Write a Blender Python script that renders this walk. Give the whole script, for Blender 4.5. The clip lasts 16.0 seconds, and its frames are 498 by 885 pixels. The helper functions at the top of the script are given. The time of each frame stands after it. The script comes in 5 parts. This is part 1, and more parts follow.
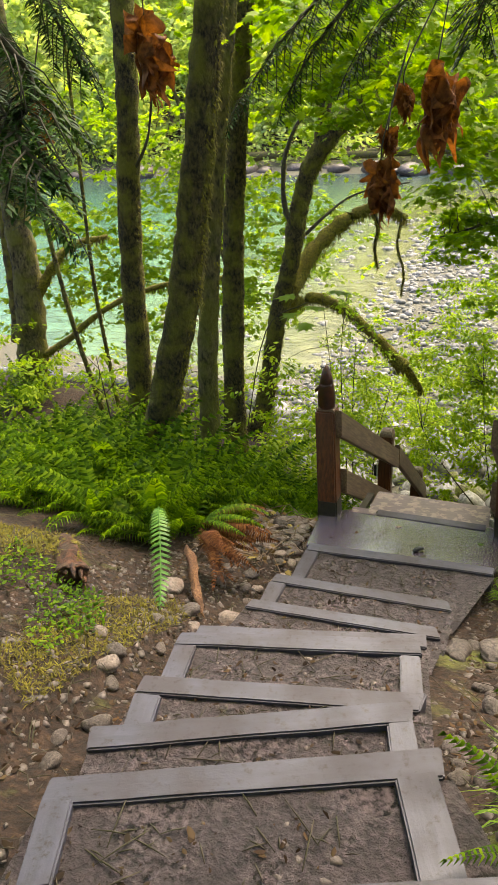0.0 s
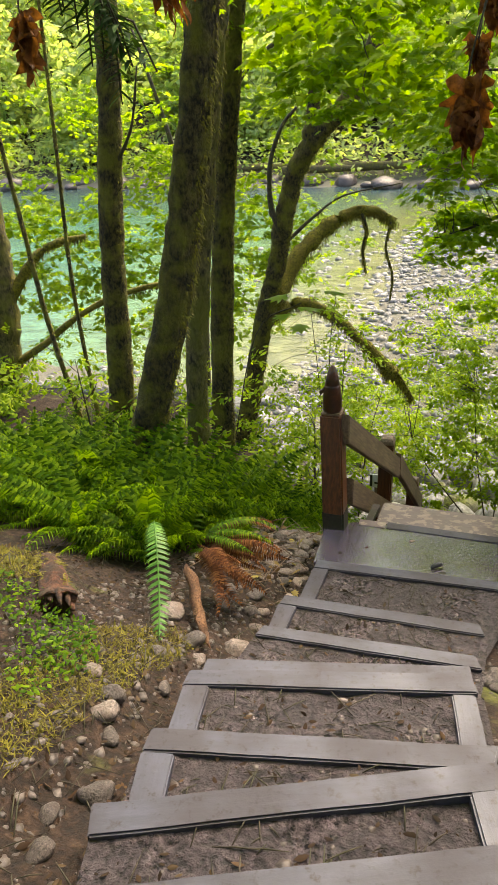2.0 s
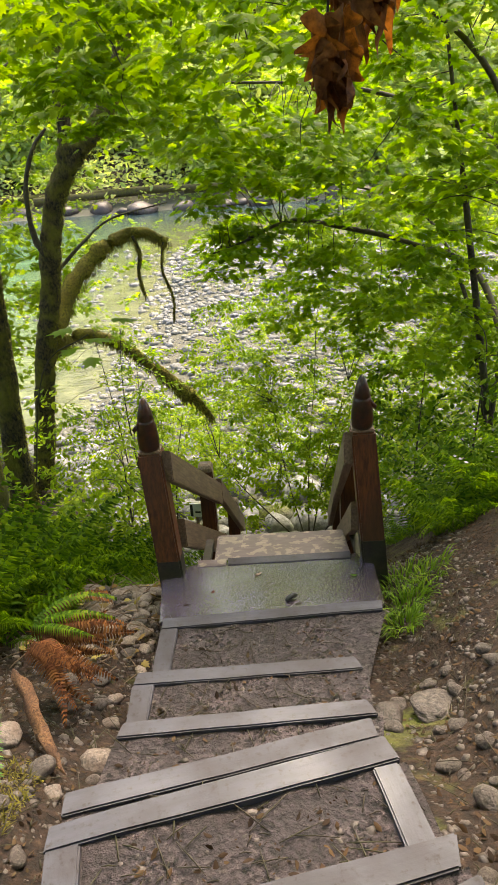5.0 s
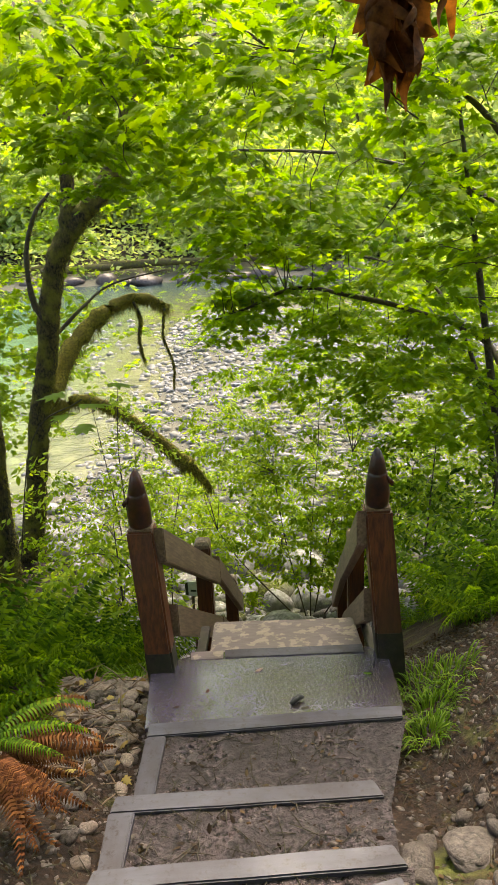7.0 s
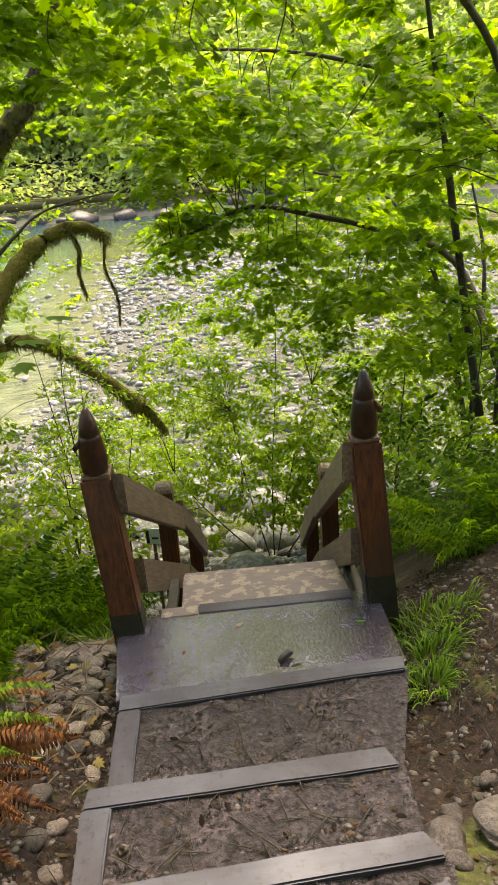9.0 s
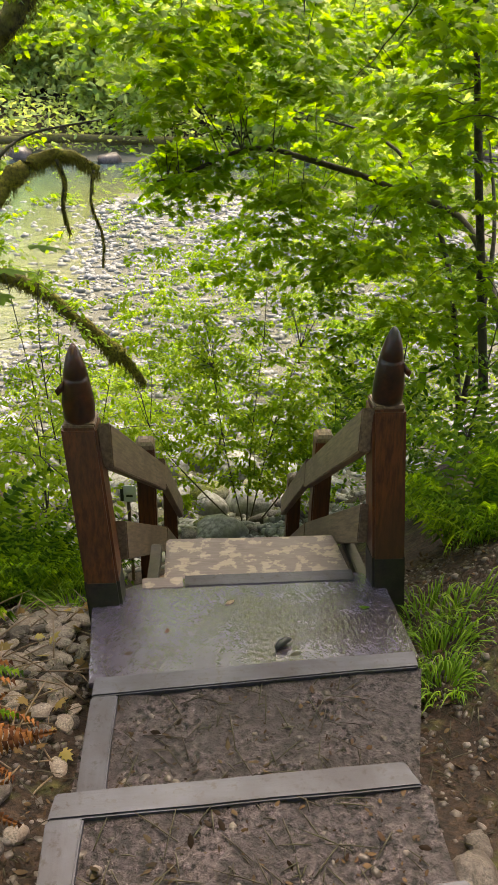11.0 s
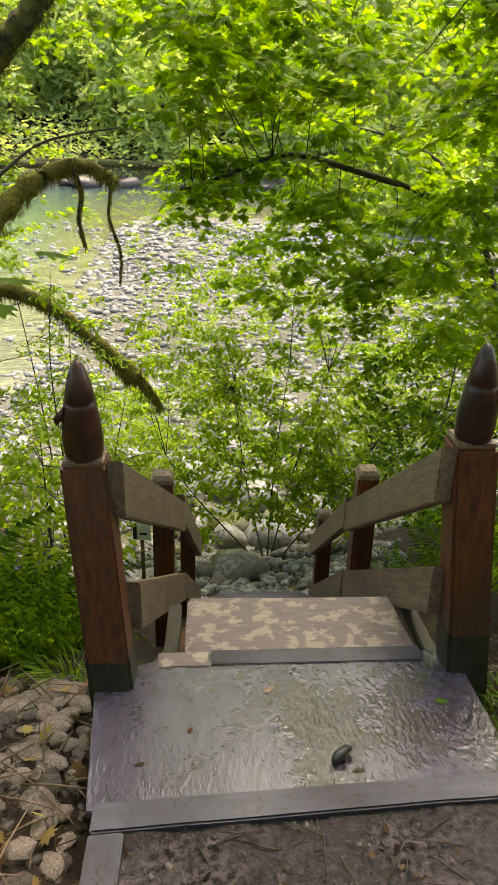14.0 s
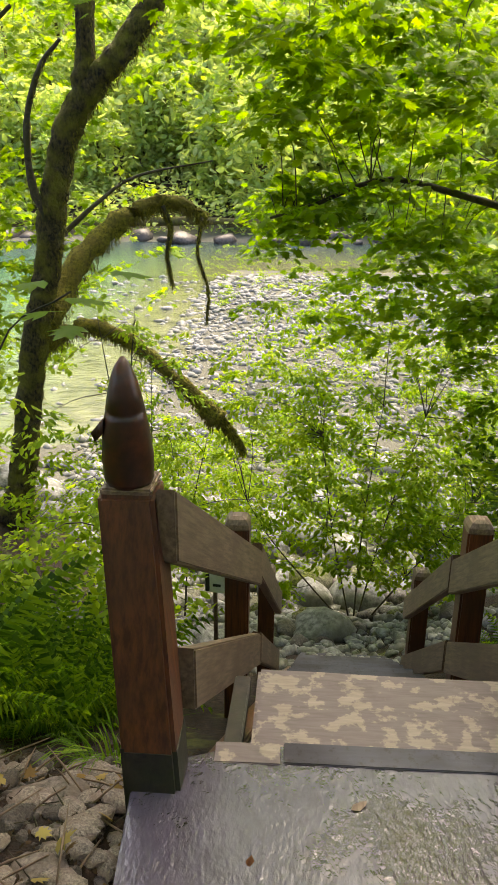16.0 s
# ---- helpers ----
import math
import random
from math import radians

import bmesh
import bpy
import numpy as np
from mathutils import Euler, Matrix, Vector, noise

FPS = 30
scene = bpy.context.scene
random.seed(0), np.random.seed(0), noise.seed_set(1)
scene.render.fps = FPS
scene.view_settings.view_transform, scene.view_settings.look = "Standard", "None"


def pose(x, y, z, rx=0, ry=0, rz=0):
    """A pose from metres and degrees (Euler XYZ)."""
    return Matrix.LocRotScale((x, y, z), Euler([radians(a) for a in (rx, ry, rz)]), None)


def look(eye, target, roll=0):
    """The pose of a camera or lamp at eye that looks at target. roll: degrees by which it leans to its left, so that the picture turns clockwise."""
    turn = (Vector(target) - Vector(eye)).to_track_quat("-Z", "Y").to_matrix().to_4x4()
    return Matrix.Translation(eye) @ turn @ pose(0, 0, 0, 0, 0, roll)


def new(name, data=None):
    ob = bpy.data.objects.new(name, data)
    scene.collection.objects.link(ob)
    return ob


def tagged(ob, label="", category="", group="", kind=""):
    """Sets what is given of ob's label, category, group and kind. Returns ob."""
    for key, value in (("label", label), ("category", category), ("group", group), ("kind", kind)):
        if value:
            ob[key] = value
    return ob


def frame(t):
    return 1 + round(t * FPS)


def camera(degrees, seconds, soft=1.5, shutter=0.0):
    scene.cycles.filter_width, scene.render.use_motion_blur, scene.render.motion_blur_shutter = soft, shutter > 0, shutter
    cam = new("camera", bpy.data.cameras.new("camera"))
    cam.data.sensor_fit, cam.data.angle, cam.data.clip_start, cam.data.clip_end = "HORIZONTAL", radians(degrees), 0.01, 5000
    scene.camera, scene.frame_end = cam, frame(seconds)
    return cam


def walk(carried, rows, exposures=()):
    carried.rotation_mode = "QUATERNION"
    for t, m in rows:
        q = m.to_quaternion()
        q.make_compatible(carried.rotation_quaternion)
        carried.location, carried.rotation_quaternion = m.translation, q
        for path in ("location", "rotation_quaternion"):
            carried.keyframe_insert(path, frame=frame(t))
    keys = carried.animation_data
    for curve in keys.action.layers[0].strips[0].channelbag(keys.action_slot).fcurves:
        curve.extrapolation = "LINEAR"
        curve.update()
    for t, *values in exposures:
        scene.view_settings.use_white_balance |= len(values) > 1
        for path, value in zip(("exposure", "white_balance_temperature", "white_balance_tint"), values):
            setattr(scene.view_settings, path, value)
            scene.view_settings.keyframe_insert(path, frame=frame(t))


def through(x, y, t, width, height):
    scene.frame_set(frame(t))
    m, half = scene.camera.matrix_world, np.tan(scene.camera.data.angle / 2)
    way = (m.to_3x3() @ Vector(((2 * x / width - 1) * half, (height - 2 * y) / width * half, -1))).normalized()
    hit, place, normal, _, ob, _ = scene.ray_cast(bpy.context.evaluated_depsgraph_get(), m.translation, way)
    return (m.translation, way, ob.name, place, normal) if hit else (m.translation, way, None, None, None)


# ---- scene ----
EXPOSURE, KELVIN, TINT = 2.25, 7700, 11
cam = camera(38.1, 16.0)
PATH = [
    (0, (0.725, -4.914, 3.144), (0.028, -3.257, 2.268), -3.3),
    (0.5, (0.637, -4.878, 3.092), (-0.015, -3.222, 2.179), -3.4),
    (1, (0.551, -4.742, 2.968), (-0.203, -3.071, 2.168), -3.4),
    (1.5, (0.511, -4.64, 2.944), (-0.164, -2.962, 2.092), -3.0),
    (2, (0.382, -4.585, 2.897), (-0.25, -2.887, 2.05), -2.5),
    (2.5, (0.276, -4.477, 2.788), (-0.381, -2.79, 1.938), -2.9),
    (3, (0.201, -4.36, 2.749), (-0.351, -2.631, 1.908), -2.6),
    (3.5, (0.131, -4.264, 2.744), (-0.185, -2.477, 1.903), -1.5),
    (6, (0.087, -3.939, 2.795), (0.047, -2.089, 2.036), -4.1),
    (6.5, (0.046, -3.805, 2.728), (0.027, -1.916, 2.072), -3.4),
    (7, (0.07, -3.672, 2.64), (0.002, -1.779, 2.0), -3.3),
    (7.5, (0.007, -3.547, 2.622), (0.029, -1.67, 1.932), -3.2),
    (8, (-0.055, -3.454, 2.603), (0.034, -1.588, 1.888), -3.3),
    (8.5, (-0.069, -3.323, 2.51), (0.01, -1.455, 1.799), -4.8),
    (9, (-0.055, -3.187, 2.414), (0.007, -1.356, 1.611), -4.5),
    (11.5, (-0.24, -2.693, 2.181), (-0.09, -0.913, 1.281), 1.9),
    (12, (-0.225, -2.591, 2.112), (-0.103, -0.801, 1.226), 2.4),
    (12.5, (-0.158, -2.447, 2.016), (-0.14, -0.625, 1.192), 1.3),
    (13, (-0.172, -2.329, 2.017), (-0.064, -0.524, 1.162), 1.6),
    (13.5, (-0.236, -2.211, 2.003), (-0.091, -0.402, 1.162), 0.1),
    (14, (-0.295, -2.123, 1.972), (-0.186, -0.311, 1.132), 1.4),
    (14.5, (-0.269, -1.943, 1.847), (-0.443, -0.117, 1.051), -0.5),
    (15, (-0.223, -1.864, 1.837), (-0.247, -0.042, 1.012), -0.9),
    (15.5, (-0.263, -1.785, 1.771), (-0.142, 0.031, 0.941), -0.7),
    (16, (-0.275, -1.61, 1.657), (-0.409, 0.256, 0.95), 0.2),
]
walk(cam, [(t, look(eye, target, roll)) for t, eye, target, roll in PATH], [(0.0, EXPOSURE, KELVIN, TINT), (16.0, EXPOSURE, KELVIN, TINT)])

# ---- world and sun ----
world = bpy.data.worlds.new("overcast_sky")
scene.world = world
world.use_nodes = True
wn = world.node_tree
sky = wn.nodes.new("ShaderNodeTexSky")
sky.sky_type = "NISHITA"
sky.sun_disc = False
sky.sun_elevation = radians(58)
sky.sun_rotation = radians(20)
sky.dust_density = 4.0
wn.links.new(sky.outputs[0], wn.nodes["Background"].inputs[0])
wn.nodes["Background"].inputs[1].default_value = 0.13
sun_data = bpy.data.lights.new("sun", "SUN")
sun_data.energy = 1.3
sun_data.angle = radians(30)
sun_data.color = (1.0, 0.94, 0.82)
sun = new("sun", sun_data)
sun.matrix_world = look((3.0, 12.0, 20.0), (0, 0.5, 0))


# ---- materials ----
def nodes_of(name, rough=0.8):
    m = bpy.data.materials.new(name)
    m.use_nodes = True
    nt = m.node_tree
    b = nt.nodes["Principled BSDF"]
    b.inputs["Roughness"].default_value = rough
    return m, nt, b


def noise_node(nt, scale, detail=4.0, rough=0.6, stretch=None, coord="Object"):
    tc = nt.nodes.new("ShaderNodeTexCoord")
    out = tc.outputs[coord]
    if stretch:
        mp = nt.nodes.new("ShaderNodeMapping")
        mp.inputs["Scale"].default_value = stretch
        nt.links.new(out, mp.inputs[0])
        out = mp.outputs[0]
    n = nt.nodes.new("ShaderNodeTexNoise")
    n.inputs["Scale"].default_value = scale
    n.inputs["Detail"].default_value = detail
    n.inputs["Roughness"].default_value = rough
    nt.links.new(out, n.inputs["Vector"])
    return n.outputs["Fac"]


def ramp(nt, fac, stops):
    r = nt.nodes.new("ShaderNodeValToRGB")
    while len(r.color_ramp.elements) < len(stops):
        r.color_ramp.elements.new(0.5)
    for e, (p, c) in zip(r.color_ramp.elements, stops):
        e.position, e.color = p, (*c, 1)
    nt.links.new(fac, r.inputs[0])
    return r.outputs[0]


def mixed(nt, fac, a, b, mode="MIX"):
    m = nt.nodes.new("ShaderNodeMix")
    m.data_type, m.blend_type = "RGBA", mode
    for sock, v in ((m.inputs[0], fac), (m.inputs[6], a), (m.inputs[7], b)):
        if isinstance(v, (int, float)):
            sock.default_value = v
        elif isinstance(v, tuple):
            sock.default_value = (*v, 1)
        else:
            nt.links.new(v, sock)
    return m.outputs[2]


def bump(nt, b, height, strength=0.4, distance=0.01):
    n = nt.nodes.new("ShaderNodeBump")
    n.inputs["Strength"].default_value = strength
    n.inputs["Distance"].default_value = distance
    nt.links.new(height, n.inputs["Height"])
    nt.links.new(n.outputs[0], b.inputs["Normal"])


def two_scale(name, dark, light, tint, fine, coarse, rough=0.85, relief=0.5, depth=0.01, stretch=None, rough_range=None):
    """A surface with fine grain between two colours and larger stains of a third."""
    m, nt, b = nodes_of(name, rough)
    f = noise_node(nt, fine, 6, 0.65, stretch)
    c = noise_node(nt, coarse, 3, 0.55)
    base = ramp(nt, f, [(0.38, dark), (0.62, light)])
    stain = ramp(nt, c, [(0.42, (0, 0, 0)), (0.62, (1, 1, 1))])
    nt.links.new(mixed(nt, stain, base, mixed(nt, 0.75, base, tint)), b.inputs["Base Color"])
    if rough_range:
        r = nt.nodes.new("ShaderNodeMapRange")
        r.inputs[1].default_value, r.inputs[2].default_value = 0.35, 0.65
        r.inputs[3].default_value, r.inputs[4].default_value = rough_range
        nt.links.new(c, r.inputs[0])
        nt.links.new(r.outputs[0], b.inputs["Roughness"])
    bump(nt, b, f, relief, depth)
    return m


def leaf_material(name, dark, light, yellow, through=0.45, rough=0.45, mottle=0.0):
    """A leaf: each island takes its own green, light passes through the blade."""
    m, nt, b = nodes_of(name, rough)
    g = nt.nodes.new("ShaderNodeNewGeometry")
    col = ramp(nt, g.outputs["Random Per Island"], [(0.0, dark), (0.55, light), (1.0, yellow)])
    big = noise_node(nt, 1.3, 2)
    shade = ramp(nt, big, [(0.35, (0.7, 0.8, 0.7)), (0.65, (1.15, 1.08, 0.9))])
    col = mixed(nt, 1.0, col, shade, "MULTIPLY")
    if mottle:
        col = mixed(nt, 1.0, col, ramp(nt, noise_node(nt, mottle, 5, 0.65), [(0.35, (0.22, 0.2, 0.2)), (0.65, (1.25, 1.2, 1.1))]), "MULTIPLY")
    nt.links.new(col, b.inputs["Base Color"])
    b.inputs["Specular IOR Level"].default_value = 0.12
    t = nt.nodes.new("ShaderNodeBsdfTranslucent")
    nt.links.new(mixed(nt, 1.0, col, (1.6, 1.55, 0.6), "MULTIPLY"), t.inputs["Color"])
    mx = nt.nodes.new("ShaderNodeMixShader")
    mx.inputs[0].default_value = through
    nt.links.new(b.outputs[0], mx.inputs[1])
    nt.links.new(t.outputs[0], mx.inputs[2])
    nt.links.new(mx.outputs[0], nt.nodes["Material Output"].inputs[0])
    return m


SOIL = two_scale("trodden_soil", (0.012, 0.010, 0.010), (0.130, 0.100, 0.106), (0.036, 0.026, 0.028), 42, 4.5, 0.7, 1.0, 0.03, rough_range=(0.16, 0.55))
POST = two_scale("red_stained_wood", (0.055, 0.016, 0.006), (0.155, 0.047, 0.014), (0.060, 0.026, 0.014), 7, 2.4, 0.45, 0.3, 0.004, (8, 8, 0.5))
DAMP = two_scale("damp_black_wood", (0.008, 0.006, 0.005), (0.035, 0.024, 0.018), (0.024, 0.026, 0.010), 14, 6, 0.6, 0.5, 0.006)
FISH = two_scale("dark_carved_wood", (0.012, 0.006, 0.003), (0.085, 0.026, 0.010), (0.018, 0.014, 0.011), 9, 7, 0.32, 0.4, 0.004)
RAIL = two_scale("weathered_rail_wood", (0.115, 0.073, 0.046), (0.255, 0.170, 0.108), (0.11, 0.064, 0.044), 9, 2.4, 0.5, 0.35, 0.003, (7, 0.5, 7))
BARK = two_scale("mossy_bark", (0.005, 0.004, 0.002), (0.095, 0.072, 0.022), (0.17, 0.165, 0.014), 34, 5.0, 0.95, 1.0, 0.06, (1, 1, 0.6))
PALE_BARK = two_scale("lichen_grey_bark", (0.014, 0.011, 0.005), (0.14, 0.115, 0.052), (0.12, 0.12, 0.012), 26, 3.6, 0.9, 0.8, 0.03, (1, 1, 0.5))
MOSS = two_scale("thick_moss", (0.055, 0.055, 0.006), (0.27, 0.235, 0.024), (0.12, 0.095, 0.015), 30, 4, 1.0, 1.0, 0.03)
TWIG = two_scale("dark_twig", (0.02, 0.016, 0.011), (0.075, 0.058, 0.04), (0.05, 0.05, 0.02), 25, 4, 0.9, 0.5, 0.005)
ROCK = two_scale("grey_stone", (0.085, 0.068, 0.062), (0.29, 0.235, 0.205), (0.15, 0.105, 0.086), 11, 2.4, 0.7, 0.6, 0.02)
DARK_ROCK = two_scale("damp_brown_stone", (0.030, 0.023, 0.021), (0.145, 0.115, 0.102), (0.055, 0.040, 0.033), 13, 3.4, 0.5, 0.6, 0.02)
RIVER_ROCK = two_scale("pale_river_rock", (0.085, 0.085, 0.080), (0.31, 0.305, 0.295), (0.11, 0.11, 0.075), 9, 1.6, 0.6, 0.5, 0.02)
PALE_ROCK = two_scale("beige_broken_stone", (0.15, 0.12, 0.105), (0.42, 0.345, 0.295), (0.20, 0.14, 0.115), 11, 2.4, 0.7, 0.6, 0.02)
MOSSY_ROCK = two_scale("mossy_rock", (0.05, 0.06, 0.012), (0.17, 0.19, 0.03), (0.14, 0.13, 0.11), 18, 2.2, 0.95, 1.0, 0.03)
STUMP = two_scale("rotten_stump_wood", (0.018, 0.008, 0.005), (0.11, 0.042, 0.020), (0.035, 0.022, 0.012), 22, 7, 0.9, 1.0, 0.02)
ROTTEN = two_scale("orange_broken_wood", (0.085, 0.036, 0.016), (0.31, 0.15, 0.065), (0.09, 0.04, 0.022), 16, 7, 0.8, 1.0, 0.02, (8, 8, 1))
SIGN = two_scale("white_sign_paint", (0.70, 0.70, 0.68), (0.82, 0.82, 0.80), (0.6, 0.6, 0.56), 30, 6, 0.5, 0.1, 0.001)
BLACK = two_scale("black_paint", (0.012, 0.012, 0.012), (0.03, 0.03, 0.03), (0.02, 0.02, 0.02), 30, 6, 0.5, 0.1, 0.001)
DEAD_LEAF = leaf_material("withered_maple_leaf", (0.035, 0.013, 0.008), (0.12, 0.038, 0.015), (0.27, 0.095, 0.032), 0.28, 0.6, 28)
LITTER = leaf_material("dry_leaf_litter", (0.020, 0.011, 0.008), (0.052, 0.030, 0.020), (0.10, 0.062, 0.038), 0.1, 0.7)
MAPLE = leaf_material("vine_maple_leaf", (0.11, 0.205, 0.008), (0.18, 0.305, 0.012), (0.255, 0.365, 0.020), 0.6)
TAN_LEAF = leaf_material("tan_fallen_leaf", (0.10, 0.05, 0.025), (0.26, 0.17, 0.075), (0.42, 0.34, 0.13), 0.2, 0.6)
SHRUB = leaf_material("shrub_leaf", (0.12, 0.21, 0.012), (0.22, 0.34, 0.02), (0.33, 0.43, 0.04), 0.6)
# distance haze is put into these leaf colours: paler and greyer than near leaves
HAZED_LEAF = leaf_material("hazed_far_leaf", (0.27, 0.37, 0.16), (0.42, 0.51, 0.25), (0.54, 0.59, 0.31), 0.55)
FERN = leaf_material("fern_leaf", (0.028, 0.070, 0.005), (0.090, 0.185, 0.010), (0.21, 0.32, 0.020), 0.5, 0.5)
PALE_FERN = leaf_material("pale_fern_leaf", (0.05, 0.15, 0.035), (0.10, 0.24, 0.06), (0.16, 0.32, 0.09), 0.35, 0.32)
BROWN_FERN = leaf_material("dead_fern_leaf", (0.06, 0.022, 0.012), (0.14, 0.05, 0.024), (0.24, 0.10, 0.04), 0.2, 0.8)
GRASS = leaf_material("grass_blade", (0.06, 0.13, 0.012), (0.12, 0.24, 0.02), (0.24, 0.34, 0.05), 0.45, 0.5)
NEEDLE = leaf_material("fir_needle", (0.010, 0.032, 0.008), (0.02, 0.06, 0.010), (0.05, 0.11, 0.02), 0.2, 0.5)


def plank_material():
    """Worn grey decking: faint grain, trodden dirt in specks and smears, damp patches with a sheen."""
    m, nt, b = nodes_of("weathered_plank", 0.4)
    grain = noise_node(nt, 7, 5, 0.6, (0.7, 5, 5))
    patch = noise_node(nt, 3.0, 4, 0.6)
    speck = noise_node(nt, 34, 5, 0.7)
    base = ramp(nt, grain, [(0.25, (0.035, 0.037, 0.054)), (0.75, (0.063, 0.065, 0.094))])
    base = mixed(nt, ramp(nt, patch, [(0.42, (0, 0, 0)), (0.62, (0.8, 0.8, 0.8))]), base, (0.040, 0.034, 0.040))
    base = mixed(nt, ramp(nt, speck, [(0.55, (0, 0, 0)), (0.68, (0.85, 0.85, 0.85))]), base, (0.020, 0.015, 0.014))
    nt.links.new(base, b.inputs["Base Color"])
    b.inputs["Specular IOR Level"].default_value = 0.4
    r = nt.nodes.new("ShaderNodeMapRange")
    r.inputs[1].default_value, r.inputs[2].default_value, r.inputs[3].default_value, r.inputs[4].default_value = 0.36, 0.62, 0.45, 0.68
    nt.links.new(patch, r.inputs[0])
    nt.links.new(r.outputs[0], b.inputs["Roughness"])
    bump(nt, b, mixed(nt, 0.5, grain, speck), 0.5, 0.005)
    return m


def plywood_material():
    """Dark painted plywood under a film of water: smooth in the middle, the sky's bluish reflection put into its base
    colour, wet grain and brown dirt in patches.
    """
    m, nt, b = nodes_of("wet_plywood", 0.2)
    f = noise_node(nt, 9, 6, 0.65, (2.2, 1, 2))
    c = noise_node(nt, 1.7, 4, 0.6)
    # bluish purple base colour stands in for sky mirrored in the water film
    base = ramp(nt, f, [(0.30, (0.050, 0.042, 0.061)), (0.70, (0.082, 0.070, 0.102))])
    dirt = ramp(nt, noise_node(nt, 31, 5, 0.7), [(0.35, (0.014, 0.009, 0.008)), (0.65, (0.052, 0.034, 0.031))])
    nt.links.new(mixed(nt, ramp(nt, c, [(0.50, (0, 0, 0)), (0.62, (0.9, 0.9, 0.9))]), base, dirt), b.inputs["Base Color"])
    r = nt.nodes.new("ShaderNodeMapRange")
    r.inputs[1].default_value, r.inputs[2].default_value, r.inputs[3].default_value, r.inputs[4].default_value = 0.4, 0.6, 0.22, 0.12
    nt.links.new(c, r.inputs[0])
    nt.links.new(r.outputs[0], b.inputs["Roughness"])
    b.inputs["Specular IOR Level"].default_value = 0.7
    b.inputs["Coat Weight"].default_value = 1.0
    b.inputs["Coat Roughness"].default_value = 0.12
    grain = noise_node(nt, 62, 3, 0.55, (1, 0.45, 1))
    rise = mixed(nt, ramp(nt, c, [(0.40, (0.25, 0.25, 0.25)), (0.60, (1, 1, 1))]), (0.5, 0.5, 0.5), grain)
    bump(nt, b, rise, 0.9, 0.008)
    film = [x for x in nt.nodes if x.type == "BUMP"][0]
    nt.links.new(film.outputs[0], b.inputs["Coat Normal"])
    return m


def worn_paint_material():
    """Brown-grey paint flaked off pale wood in small islands, with mud trodden in."""
    m, nt, b = nodes_of("flaked_paint_board", 0.5)
    c = noise_node(nt, 12, 6, 0.6)
    f = noise_node(nt, 10, 5, 0.6, (1, 8, 8))
    wood = ramp(nt, f, [(0.3, (0.21, 0.165, 0.135)), (0.7, (0.32, 0.26, 0.215))])
    paint = ramp(nt, f, [(0.3, (0.105, 0.075, 0.076)), (0.7, (0.165, 0.125, 0.13))])
    base = mixed(nt, ramp(nt, c, [(0.44, (0, 0, 0)), (0.49, (1, 1, 1))]), wood, paint)
    mud = ramp(nt, noise_node(nt, 3.2, 5, 0.7), [(0.55, (0, 0, 0)), (0.72, (0.7, 0.7, 0.7))])
    nt.links.new(mixed(nt, mud, base, (0.07, 0.05, 0.045)), b.inputs["Base Color"])
    bump(nt, b, c, 0.3, 0.004)
    return m


def ground_material():
    """Forest soil near the steps, moss and green cover up the bank, pale cobble ground by the river."""
    m, nt, b = nodes_of("forest_ground", 0.95)
    f = noise_node(nt, 24, 8, 0.7)
    c = noise_node(nt, 1.6, 5, 0.65)
    soil = ramp(nt, f, [(0.3, (0.007, 0.004, 0.003)), (0.46, (0.018, 0.009, 0.005)), (0.57, (0.042, 0.021, 0.012)), (0.72, (0.105, 0.062, 0.036))])
    moss = ramp(nt, f, [(0.3, (0.05, 0.055, 0.01)), (0.7, (0.15, 0.16, 0.03))])
    cobble = ramp(nt, f, [(0.3, (0.045, 0.042, 0.028)), (0.7, (0.16, 0.155, 0.11))])
    wood = mixed(nt, ramp(nt, c, [(0.57, (0, 0, 0)), (0.68, (1, 1, 1))]), soil, moss)
    g = nt.nodes.new("ShaderNodeNewGeometry")
    sep = nt.nodes.new("ShaderNodeSeparateXYZ")
    nt.links.new(g.outputs["Position"], sep.inputs[0])
    h = nt.nodes.new("ShaderNodeMapRange")
    h.inputs[1].default_value, h.inputs[2].default_value = -3.4, -4.2
    nt.links.new(sep.outputs["Z"], h.inputs[0])
    nt.links.new(mixed(nt, h.outputs[0], wood, cobble), b.inputs["Base Color"])
    bump(nt, b, f, 0.9, 0.04)
    return m


